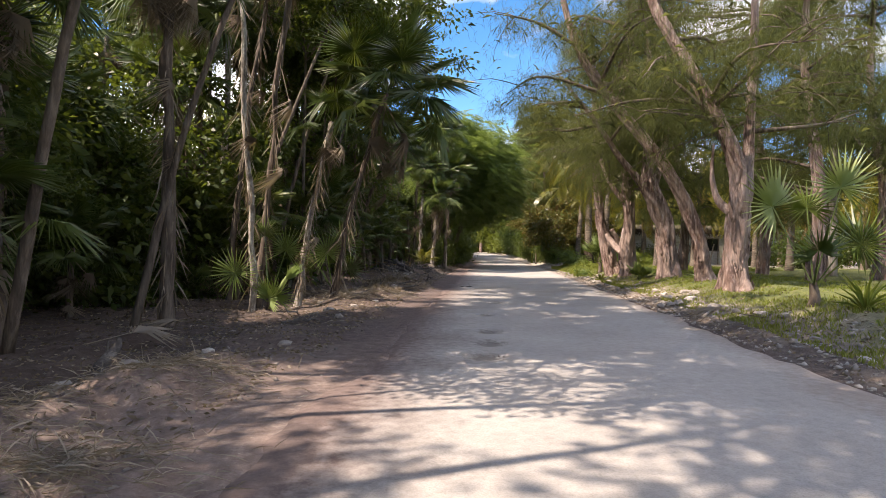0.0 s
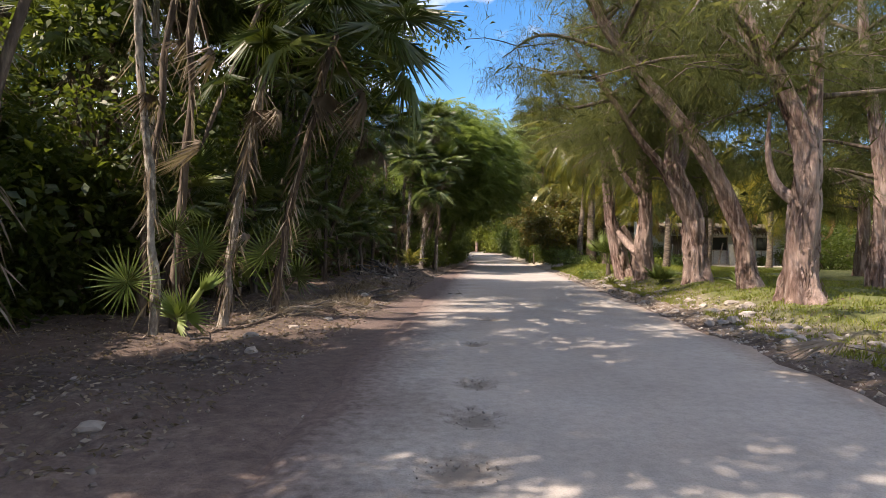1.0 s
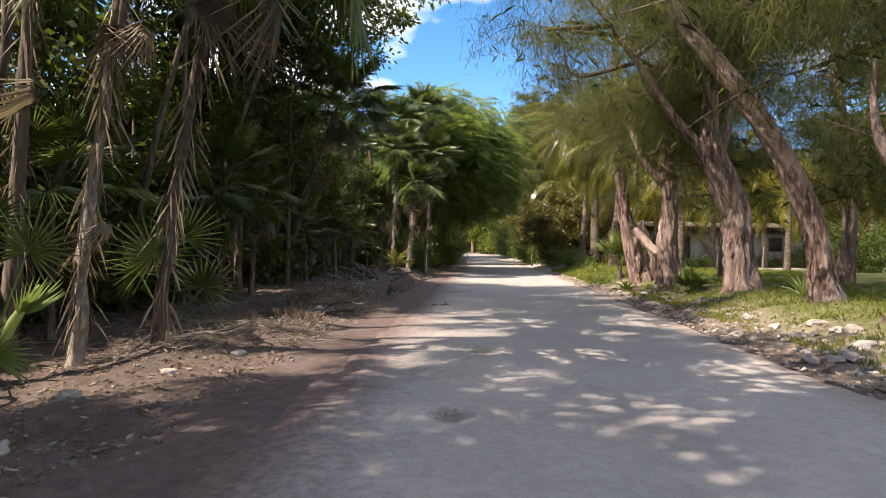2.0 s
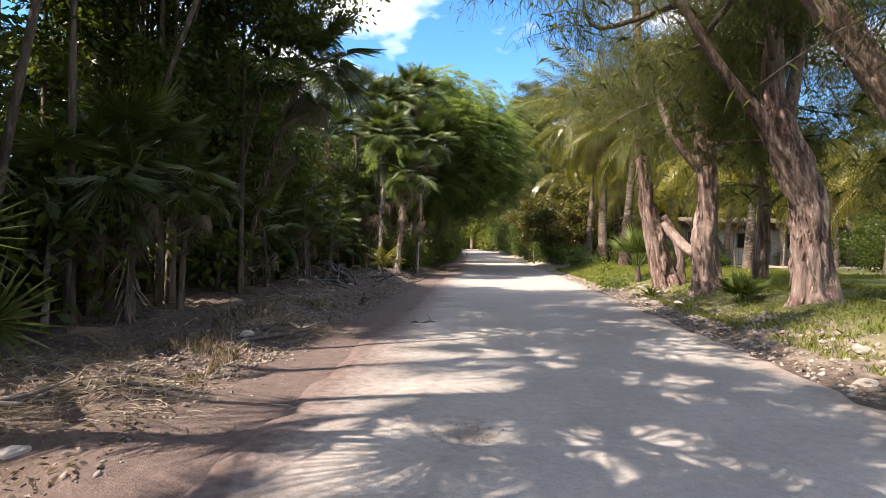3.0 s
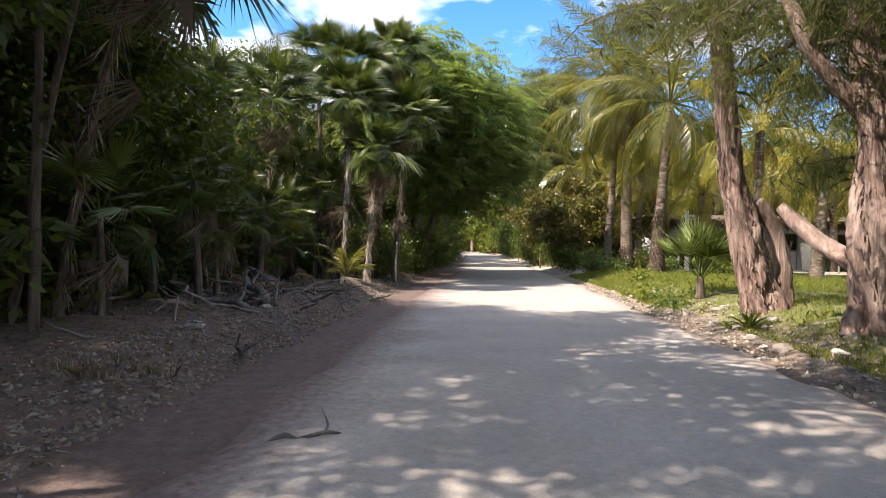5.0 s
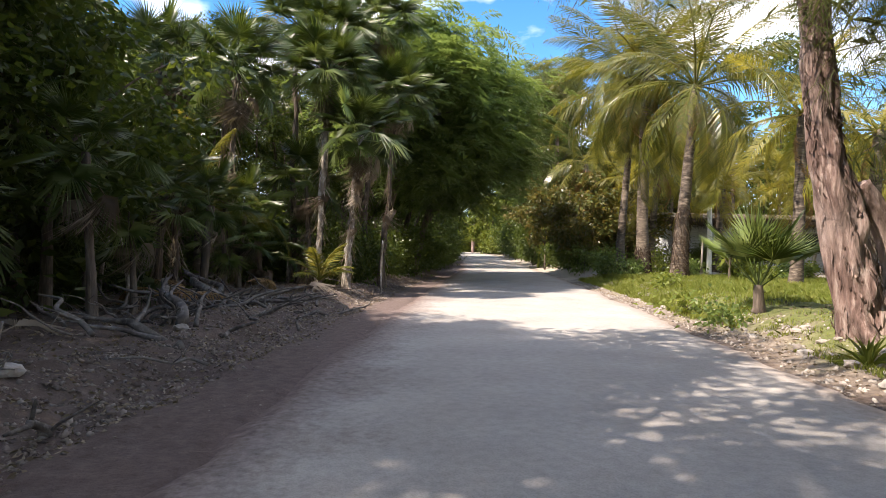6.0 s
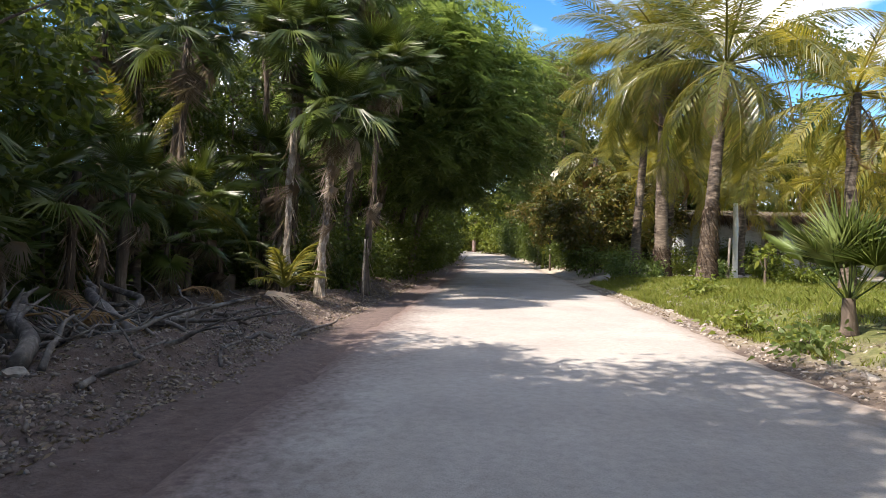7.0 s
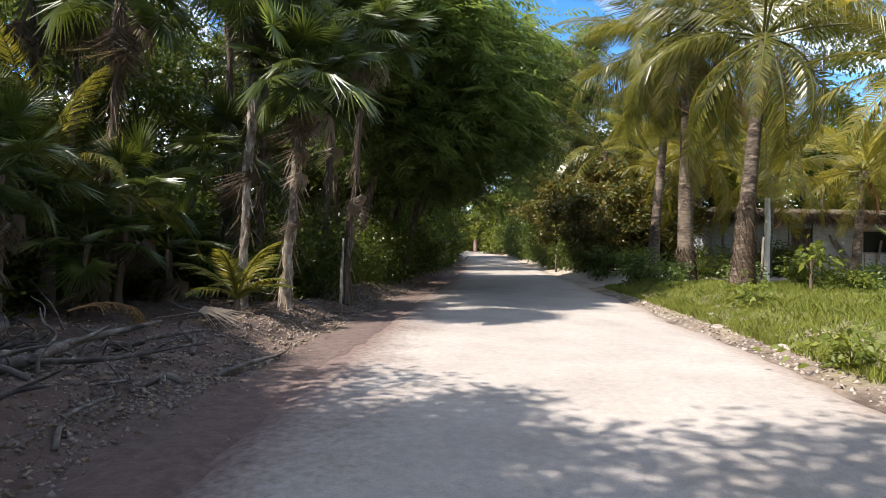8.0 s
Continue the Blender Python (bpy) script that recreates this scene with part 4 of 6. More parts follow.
for k in range(96):
    y = rng.uniform(-9, 24) if k < 62 else (rng.uniform(24, 42) if k < 82 else rng.uniform(42, 72))
    x = float(road_mid(y) - road_half(y)) - (rng.uniform(3.4 if y < 13 else 1.8, 5.5) if k % 2 and not 12 < y < 27 else rng.uniform(4.2, 9.0))
    h = min(rng.uniform(5.5, 8.2), height_limit(x, y) - 0.6)
    if 20 < y < 27:
        h = min(h, 4.4)
    if h < 2.4 or y < 1.6 or (x > -4.3 and 8.6 < y < 12.6) or (y < 8.5 and x > -5.0) or (x > -6.6 and 6.6 < y < 9.6) or (24.5 < y < 27.5 and x < -4) or (29.5 < y < 37 and x > -4.5) or (27 < y < 29 and x > -3.2):
        continue
    fan_palm((x, y), h, (rng.uniform(-0.4, 0.4), rng.uniform(-0.3, 0.3)), rng.uniform(0.055, 0.10), 14, int(rng.integers(4, 8)), rng.uniform(1.0, 1.3), 200 + k, M_PALEBARK if k % 5 == 0 and y > 13 else M_DARKBARK)

for k in range(9):      # shaded palms close to the start, their crowns one over another
    x, y = -4.3 - 0.75 * (k % 3) - rng.uniform(0, 0.4), 3.6 + 0.36 * k
    h = min(1.7 + 1.05 * (k % 4) + rng.uniform(-0.3, 0.3), height_limit(x, y, 0.5) - 0.5)
    if h > 0.5:
        fan_palm((x, y), h, (rng.uniform(-0.3, 0.2), rng.uniform(-0.3, 0.3)), rng.uniform(0.05, 0.07), 15, 5, rng.uniform(0.95, 1.25), 260 + k)

BROAD = [leafy_tree("broadleaf_tree", (-6 - k, -20, 0), h, h * 0.62, (1.8, 1.8, h * 0.36), 6200, 0.145, M_BROAD, 300 + k, "dark broadleaf tree in shaded roadside forest", "tree", "broadleaf trees of the forest", 0.06, count=44, spread=0.42, stems=3) for k, h in enumerate((4.6, 6.2, 8.4))]
for k in range(90):
    y = rng.uniform(-12, 26) if k < 52 else (rng.uniform(26, 42) if k < 66 else rng.uniform(42, 92))
    x = float(road_mid(y) - road_half(y)) - (rng.uniform(2.6, 5.0) if k % 2 else rng.uniform(5, 11))
    if y < 12:
        x -= 1.8
    lim = height_limit(x, y, 1.6)
    if lim < 2.6 or (y < 1.5 and x > -8) or (k % 9 == 0 and 9 < y < 19) or (24.6 < y < 27 and x > -4.8) or (28.5 < y < 38 and x > -6):
        continue
    i = 2 if lim > 9 else (1 if lim > 6.6 else 0)
    if 19 < y < 27:
        i = min(i, 1)
    s = min(rng.uniform(0.9, 1.15), lim / (4.6, 6.2, 8.4)[i])
    copy_thing(BROAD[i], pose(x, y, float(ground_z(x, y)) - 0.05, 0, 0, rng.uniform(0, 360)) @ Matrix.Diagonal((s, s, s, 1)))
# trees added to shade the road, their crowns mostly out of view
rng = np.random.default_rng(19)
CANOPY = [leafy_tree("canopy_tree", (-12 - 3 * k, -26, 0), 9.4, 7.4, (2.3, 2.3, 1.5), 5200, 0.16, M_BROAD, 330 + k, "tall dark canopy tree added to shade the road", "tree", "canopy trees of the forest", 0.046, count=28, spread=0.5, stems=9, low=0.8) for k in range(3)]
for k, (x, y, s) in enumerate([(-4.6, -6, 1), (-7.6, -2.4, 1.0), (-9.5, -3, 1.1), (-10, 0.5, 1.1), (-4.2, 5.0, 1.0), (-6.6, 4.2, 1.1), (-7.3, -2.3, 1.05), (-3.6, 14.6, 0.95), (-3.5, 16.6, 0.95), (-3.3, 20.6, 0.74), (-2.9, 18.6, 0.95), (-6.2, 15.0, 1.1), (-6.0, 17.6, 1.1), (-5.4, 36.5, 0.9)]):
    copy_thing(CANOPY[k % 3], pose(x, y, float(ground_z(x, y)) - 0.05, 0, 0, 67 * k) @ Matrix.Diagonal((s, s, s, 1)))
LEANING = [leafy_tree("canopy_tree", (-15, -29 - 3 * k, 0), 9.4, 7.7, (2.0, 2.2, 1.4), 4200, 0.16, M_BROAD, 340 + k, "tall leaning canopy tree added to shade the road", "tree", "canopy trees of the forest", 0.044, lean=(2.5, 0), count=28, spread=0.5, stems=8, low=0.8) for k in range(2)]
for k, (x, y, s) in enumerate([(-4.4, -1.0, 1.0), (-6.0, -1.0, 1.0), (-4.3, 0.5, 1.0), (-4.2, 2.3, 1.0), (-5.3, 2.8, 1.0), (-4.2, 3.6, 1.0), (-4.1, 5.4, 1.0), (-4.0, 7.4, 0.95), (-4.3, 11.8, 0.95), (-4.2, 13.9, 1.0), (-4.0, 16.0, 1.0), (-4.3, 18.3, 0.8), (-4.6, 20.4, 0.55), (-4.8, 3.9, 0.6), (-2.95, 2.6, 0.46), (-3.6, 19.2, 0.95)]):
    copy_thing(LEANING[k % 2], pose(x, y, float(ground_z(x, y)) - 0.05, 0, 0, (k % 3 - 1) * 20) @ Matrix.Diagonal((s, s, s, 1)))
leafy_tree("feathery_tree", (-0.6, 34.8), 9, 6.2, (3.0, 3.3, 3.3), 3600, 0.27, M_FERN, 401, "feathery green tree overhanging the road", "tree", "", 0.11, lean=(1.5, 0), count=170, spread=0.7, spray=0.95)
leafy_tree("feathery_tree", (0.6, 37.6), 9, 5.8, (3.1, 3.6, 3.1), 3800, 0.27, M_FERN, 407, "feathery green tree overhanging the road", "tree", "", 0.12, lean=(1.7, 0), count=170, spread=0.75, spray=0.95)
leafy_tree("feathery_tree", (-0.4, 42), 11, 6.6, (3.6, 4.0, 3.4), 4200, 0.26, M_FERN, 402, "feathery green tree among thatch palms", "tree", "", 0.10, lean=(1.8, 0), count=120, spread=0.8, spray=1.0)
leafy_tree("feathery_tree", (-0.4, 56), 11, 8.6, (3.6, 5, 3.0), 16000, 0.24, M_FERN, 403, "feathery green tree overhanging the road", "tree", "", 0.13, lean=(1.5, 0), count=80, spread=0.8)
leafy_tree("feathery_tree", (11.2, 58), 12, 7.6, (4.2, 5, 4.2), 20000, 0.2, M_FERN, 404, "green tree leaning over the road", "tree", "", 0.13, lean=(-1.2, 0), count=90, spread=0.8)
leafy_tree("feathery_tree", (-1.0, 72), 14, 9.5, (5.0, 5, 4.8), 20000, 0.26, M_FERN, 405, "green tree leaning over the road", "tree", "", 0.13, lean=(1.5, 0), count=90, spread=0.9)
leafy_tree("feathery_tree", (14.0, 78), 14, 9.5, (5.0, 5, 5.0), 20000, 0.26, M_FERN, 406, "green tree leaning over the road", "tree", "", 0.13, lean=(-1.2, 0), count=90, spread=0.9)
# end of the road
for k, (x, y, r, h) in enumerate([(8.6, 88, 3.2, 5.0), (6.4, 101, 4, 8.0), (12, 96, 4.5, 7), (16, 92, 5, 6), (-5, 92, 5, 7), (1.5, 106, 6, 9)]):
    leafy_tree("broadleaf_tree", (x, y), h * 1.6, h * 0.8, (r, r * 0.7, h * 0.8), 9000, 0.42, M_LIGHT, 420 + k, "sunlit yellow-green tree where the road ends", "tree", "trees at the end of the road", 0.1, count=60, spread=0.9)
END = leafy_tree("broadleaf_shrub", (9.6, 84.0), 3.4, 1.5, (2.2, 1.6, 1.5), 5200, 0.26, M_LIGHT, 470, "sunlit yellow-green shrub where the road ends", "shrub", "shrubs at the end of the road", 0.04, count=40, spread=0.6)
for k in range(1, 11):
    x, y = -5.5 + 1.9 * k, 103.5 + 2.0 * (k % 3)
    copy_thing(END, pose(x, y, float(ground_z(x, y)) - 0.1, 0, 0, 61 * k))
# sea grape thicket on the right
for k, (x, y, h) in enumerate([(9.0, 47, 4.5), (8.6, 52, 5), (11.5, 51, 5.5), (8.9, 43.5, 3.0), (12, 56, 6), (10, 63, 6), (12.5, 70, 7), (11, 80, 7), (11.0, 43, 3.2), (12.2, 50.3, 4.5), (15, 58, 6)]):
    leafy_tree("sea_grape", (x, y), h * 1.35, h * 0.82, (1.9, 1.9, h * 0.5), 5200, 0.24, M_GRAPE, 440 + k, "sea grape thicket with yellowing leaves", "shrub", "sea grape thicket", 0.05, count=36, spread=0.42, stems=9)

# ---- undergrowth and woods that close the place ----
rng = np.random.default_rng(77)
SHRUBS = [leafy_tree("shrub", (-8 - 2 * k, -24, 0), 2.2, 0.95, (1.15, 1.15, 0.95), 3200, 0.13, M_BROAD, 500 + k, "dark leafy shrub under the forest trees", "shrub", "shrubs of the forest", 0.03, count=30, spread=0.5, stems=1) for k in range(3)]
for k in range(120):
    if k < 70:
        y = -6 + k * 0.62 + rng.uniform(-0.3, 0.3)
        x = float(road_mid(y) - road_half(y)) - rng.uniform(4.6, 8.5) - (1.2 if y < 12 else 0.0)
    else:
        y = rng.uniform(-5, 95)
        x = float(road_mid(y) - road_half(y)) - rng.uniform(5.0, 12)
    s = rng.uniform(0.8, 1.7)
    copy_thing(SHRUBS[k % 3], pose(x, y, float(ground_z(x, y)) - 0.1, 0, 0, rng.uniform(0, 360)) @ Matrix.Diagonal((s, s, s, 1)))
for k in range(26):      # far left rows
    y = -12 + k * 4.2 + rng.uniform(-1, 1)
    x = float(road_mid(y)) - rng.uniform(13, 17)
    s = rng.uniform(1.1, 1.5)
    copy_thing(BROAD[2], pose(x, y, 0.1, 0, 0, rng.uniform(0, 360)) @ Matrix.Diagonal((s, s, s, 1)))
for k in range(14):      # near the far road
    y = 62 + k * 2.4
    for sgn in (-1, 1):
        x = float(road_mid(y)) + sgn * (float(road_half(y)) + rng.uniform(1.6, 3.2))
        s = rng.uniform(1.1, 2.0)
        copy_thing(SHRUBS[k % 3], pose(x, y, float(ground_z(x, y)) - 0.1, 0, 0, rng.uniform(0, 360)) @ Matrix.Diagonal((s, s, s * 1.4, 1)))


for k in range(64):      # undergrowth close along the far road
    y = 29.5 + k * 0.95 + rng.uniform(-0.4, 0.4)
    x = float(road_mid(y) - road_half(y)) - rng.uniform(1.5, 3.0)
    s = rng.uniform(0.55, 1.0) * (1 + 0.012 * (y - 29))
    copy_thing(SHRUBS[k % 3], pose(x, y, float(ground_z(x, y)) - 0.1, 0, 0, rng.uniform(0, 360)) @ Matrix.Diagonal((s, s, s * 1.1, 1)))
    if y > 46:
        x = float(road_mid(y) + road_half(y)) + rng.uniform(1.2, 2.6)
        copy_thing(SHRUBS[(k + 1) % 3], pose(x, y, float(ground_z(x, y)) - 0.1, 0, 0, rng.uniform(0, 360)) @ Matrix.Diagonal((s, s, s * 1.1, 1)))
for k, (x, y) in enumerate([(-8.8, 10.6), (-9.0, 12.0), (-9.8, 7.0), (-9.5, 12.8), (-9.2, 5.6)]):      # trees deep in the forest
    copy_thing(BROAD[1], pose(x, y, -0.1, 0, 0, 50 * k))
for k, (x, y, i) in enumerate([(-6.5, 39, 1), (-8.5, 38, 2), (-5.0, 41.5, 2), (-10, 36.5, 2), (-7.5, 42.5, 2), (-3.5, 43, 1), (-11.5, 34.5, 2), (-4.6, 37.5, 1), (-7.6, 30.6, 1), (-9.6, 28.2, 2), (-6.6, 34.2, 1), (-11, 31.2, 2), (-8.0, 25.6, 1)]):      # woods behind the thatch palms
    copy_thing(BROAD[i], pose(x, y, 0.1, 0, 0, 70 * k))
for k in range(7):      # unseen forest beside the start, added to keep skylight off the trunks
    copy_thing(BROAD[1], pose(-8.6 - (k % 3) * 1.2, -7 + 1.5 * k, -0.1, 0, 0, 80 * k))


def thicket():
    """Thicket behind the house and the grove."""
    r = np.random.default_rng(18)
    count, n = 210, 46000
    cc = np.stack([r.uniform(10.5, 40, count), r.uniform(52.5, 60, count), r.uniform(0.1, 1.0, count) * 9.5], 1)
    cc[:, 2] *= 0.75 + 0.4 * vnoise(cc[:, 0] * 0.3, cc[:, 1] * 0.1)
    k = r.integers(0, count, n)
    off = r.normal(size=(n, 3)) * np.array([0.8, 0.8, 0.6])
    return leaf_cloud("thicket", cc[k] + off, off + r.normal(size=(n, 3)), 0.36, 0.18, r)


solo("thicket", thicket(), M_LIGHT, "dense green thicket behind the house", "thicket", "", "stuff")


def woods():
    """Woods all round, far off: clumps of large leaves in an uneven ring."""
    r = np.random.default_rng(8)
    n, count = 90000, 900
    a = r.uniform(0, 2 * np.pi, count)
    d = r.uniform(52, 78, count)
    cc = np.stack([6 + d * np.cos(a) * 0.8, 34 + d * np.sin(a) * 1.25, r.uniform(0.3, 1.0, count) ** 0.8 * (5.0 + 3.5 * vnoise(a * 6, d * 0.1))], 1)
    cc = cc[(np.abs(cc[:, 0] - road_mid(cc[:, 1])) > 4.0) | (cc[:, 1] > 104)]
    k = r.integers(0, len(cc), n)
    off = r.normal(size=(n, 3)) * np.array([1.3, 1.3, 0.9])
    return leaf_cloud("woods", cc[k] + off, off + r.normal(size=(n, 3)), 0.8, 0.45, r)


solo("woods", woods(), M_BROAD, "distant green woods all round the road", "woods", "", "stuff")

# thicket and grove behind the casuarinas on the right
for k, (x, y, s) in enumerate([(14, 52, 1.7), (19, 54, 1.9), (24, 52, 2.0), (29, 50, 2.0), (33, 46, 2.0), (30, 40, 1.8), (27, 33, 1.4), (34, 36, 2), (31, 28, 1.6), (28, 22, 1.4), (25, 16, 1.3), (22, 11, 1.3), (19, 6, 1.3), (30, 12, 1.8), (26, 5, 1.6), (22, 0, 1.4), (17, 1, 1.2)]):
    copy_thing(BROAD[k % 3], pose(x, y, 0.35, 0, 0, 77 * k) @ Matrix.Diagonal((s, s, s, 1)))
for k, (x, y, s) in enumerate([(20, 31, 1.3), (23, 27, 1.2), (19, 20, 0.9), (22, 22, 1.2), (17, 12, 1.0), (20, 15, 1.1), (15, 8, 1.0), (25, 36, 1.4), (28, 44, 1.6), (13, 4, 1.0), (24, 19, 1.3)]):
    copy_thing(SHRUBS[k % 3], pose(x, y, 0.32, 0, 0, 51 * k) @ Matrix.Diagonal((s, s, s, 1)))
for k, (x, y, h) in enumerate([(16.5, 27, 3.6), (19.5, 35.5, 4.2), (23, 31, 4.4), (17, 20, 3.4), (24.5, 26, 5.0), (14, 15.5, 3.2), (20, 25.5, 3.8), (26, 38, 4.8), (28, 31, 5.0), (11.5, 30.5, 4.8)]):
    coconut_palm((x, y), [(0, 0, 0, 0.2), (0.05, 0, 1.0, 0.16), (0.2, 0.1, h, 0.13)], 15, 2, 0.9, 600 + k, "yellowing coconut palm in a grove", 78, -30, 0, COCOS_YELLOW)


for k, (x, y, h) in enumerate([(11.6, 41.5, 5.0), (13.2, 53.5, 7.4), (15.6, 54.2, 8.0), (18.2, 54.6, 7.2), (21.0, 54.0, 8.2), (24.5, 54.8, 7.4), (12.6, 49.5, 6.4), (28.5, 47.5, 6.4), (23.5, 39.5, 5.4), (26.5, 42.5, 5.8)]):
    coconut_palm((x, y), [(0, 0, 0, 0.2), (0.05, 0, 1.5, 0.16), (0.3 - 0.1 * (k % 5), 0.1, h, 0.13)], 22, 3, 1.05, 640 + k, "coconut palm with arching fronds in a grove", 76, -40, 0, COCOS_YELLOW if k % 3 == 0 else COCOS)


# low palms that fill the forest floor
rng = np.random.default_rng(91)
for k in range(36):
    y = 1 + k * 0.82 + rng.uniform(-0.5, 0.5)
    x = float(road_mid(y) - road_half(y)) - rng.uniform(3.3 if y < 13 else 2.7, 6.0)
    lim = height_limit(x, y, 0.9)
    h = min(rng.uniform(0.5, 2.6), lim - 0.6)
    if lim < 2.2:
        continue
    fan_palm((x, y), h, (rng.uniform(-0.2, 0.2), rng.uniform(-0.2, 0.2)), rng.uniform(0.04, 0.07), int(rng.integers(9, 14)), 4, rng.uniform(0.65, 1.0), 900 + k, label="low thatch palm on the shaded forest floor", group="low palms of the forest floor")

# ---- near plants ----
def fan_to(parent, base, hub, normal, radius, ribs, droop, seed, mat, spread=150, name="frond"):
    """A fan leaf whose stalk runs from base to hub and whose face looks along normal."""
    base, hub, normal = Vector(base), Vector(hub), Vector(normal).normalized()
    ax = (hub - base)
    L = ax.length
    x = ax.normalized()
    z = (normal - x * normal.dot(x)).normalized()
    y = z.cross(x)
    m = Matrix((x, y, z)).transposed().to_4x4()
    m.translation = base
    piece(name, fan_frond(name, L, radius, ribs, spread, droop, seed), mat, parent, m)


gz = lambda x, y: float(ground_z(x, y))
y1 = thing("young_fan_palm", (-2.95, 9.72, gz(-2.95, 9.72) - 0.02), "young fan palm with sunlit yellow-green fronds", "palm")
piece("trunk", tube("trunk", [(0, 0, 0, 0.06), (0.02, 0, 0.12, 0.05), (0.03, 0, 0.25, 0.03)], 8, 8, 0.2), M_DARKBARK, y1)
# fronds that catch the sun have it in their lighter leaf colour
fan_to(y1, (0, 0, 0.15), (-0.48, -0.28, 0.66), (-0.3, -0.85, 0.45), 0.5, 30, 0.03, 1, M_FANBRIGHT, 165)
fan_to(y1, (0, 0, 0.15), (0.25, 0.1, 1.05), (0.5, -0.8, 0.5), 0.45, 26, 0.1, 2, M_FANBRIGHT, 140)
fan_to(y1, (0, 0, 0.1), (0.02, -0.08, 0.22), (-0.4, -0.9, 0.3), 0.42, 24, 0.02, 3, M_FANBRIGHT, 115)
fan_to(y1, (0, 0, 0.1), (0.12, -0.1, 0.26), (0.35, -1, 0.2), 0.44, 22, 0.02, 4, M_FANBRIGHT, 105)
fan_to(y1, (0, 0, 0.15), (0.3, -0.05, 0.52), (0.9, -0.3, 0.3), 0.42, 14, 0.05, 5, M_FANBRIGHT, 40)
fan_to(y1, (0, 0, 0.15), (-0.15, 0.2, 1.3), (0.4, -0.9, 0.2), 0.42, 24, 0.2, 6, M_FAN, 130)
piece("stalk", tube("stalk", [(0.04, -0.06, 0.05, 0.035), (0.18, -0.07, 0.35, 0.045), (0.34, -0.05, 0.62, 0.03), (0.44, -0.03, 0.78, 0.012)], 14, 8, 0.12), M_FANBRIGHT, y1, None, "pale yellow-green leaf stalk")
y2 = thing("young_fan_palm", (-2.1, 10.95, gz(-2.1, 10.95) - 0.02), "young fan palm in dappled shade beside litter", "palm")
piece("trunk", tube("trunk", [(0, 0, 0, 0.06), (0.0, 0, 0.2, 0.05), (0.0, 0, 0.3, 0.03)], 8, 8, 0.2), M_DARKBARK, y2)
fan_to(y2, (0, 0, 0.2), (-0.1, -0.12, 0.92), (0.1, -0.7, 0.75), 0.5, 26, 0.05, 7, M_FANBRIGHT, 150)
fan_to(y2, (0, 0, 0.2), (0.15, 0.0, 1.1), (0.3, -0.9, 0.4), 0.48, 24, 0.1, 8, M_FAN, 130)
fan_to(y2, (0, 0, 0.2), (-0.35, 0.1, 0.75), (-0.2, -0.9, 0.4), 0.42, 24, 0.15, 9, M_FAN, 140)
fan_to(y2, (0, 0, 0.2), (0.3, 0.1, 0.6), (0.6, -0.8, 0.5), 0.42, 22, 0.2, 10, M_FAN, 140)
# two facing fronds in the sunlit leaf colour, one in the plain
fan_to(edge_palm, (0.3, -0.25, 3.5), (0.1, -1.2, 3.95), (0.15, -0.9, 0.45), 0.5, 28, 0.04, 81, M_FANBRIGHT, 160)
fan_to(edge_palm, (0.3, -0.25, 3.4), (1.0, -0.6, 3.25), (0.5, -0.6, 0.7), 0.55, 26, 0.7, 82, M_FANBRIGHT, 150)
fan_to(edge_palm, (0.3, -0.25, 3.5), (-0.5, -0.7, 4.3), (-0.3, -0.8, 0.6), 0.55, 26, 0.1, 83, M_FAN, 150)
# palm leaning in over the right-hand verge near the start
y3 = thing("young_fan_palm", (4.75, 7.3, gz(4.75, 7.3) - 0.02), "young fan palm with glossy fronds by the verge", "palm")
piece("trunk", tube("trunk", [(0, 0, 0, 0.07), (0.02, 0, 0.15, 0.055), (0.0, 0, 0.32, 0.04)], 10, 9, 0.2), M_DARKBARK, y3)
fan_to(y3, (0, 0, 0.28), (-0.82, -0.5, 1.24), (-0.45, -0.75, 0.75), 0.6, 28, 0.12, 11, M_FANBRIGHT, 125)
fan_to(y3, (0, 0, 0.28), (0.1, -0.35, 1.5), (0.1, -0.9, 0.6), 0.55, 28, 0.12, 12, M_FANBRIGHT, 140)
fan_to(y3, (0, 0, 0.28), (0.1, 0.3, 1.3), (-0.2, -0.6, 0.8), 0.5, 26, 0.2, 13, M_FAN, 150)
fan_to(y3, (0, 0, 0.25), (0.35, -0.35, 0.8), (0.2, -0.8, 0.6), 0.5, 26, 0.3, 14, M_FAN, 150)
fan_to(y3, (0, 0, 0.25), (-0.2, -0.4, 0.72), (-0.3, -0.8, 0.5), 0.42, 24, 0.4, 15, M_FAN, 130)
fan_to(y3, (0, 0, 0.25), (0.55, 0.1, 0.9), (0.6, -0.6, 0.6), 0.5, 26, 0.3, 16, M_FAN, 150)
# young palm on the lawn, farther on
y4 = thing("young_fan_palm", (6.58, 23.65, gz(6.58, 23.65) - 0.02), "bushy young fan palm on the grassy verge", "palm")
piece("trunk", tube("trunk", [(0, 0, 0, 0.10), (0.01, 0, 0.15, 0.075), (0.0, 0, 0.45, 0.06)], 10, 9, 0.25), M_DARKBARK, y4)
r4 = np.random.default_rng(44)
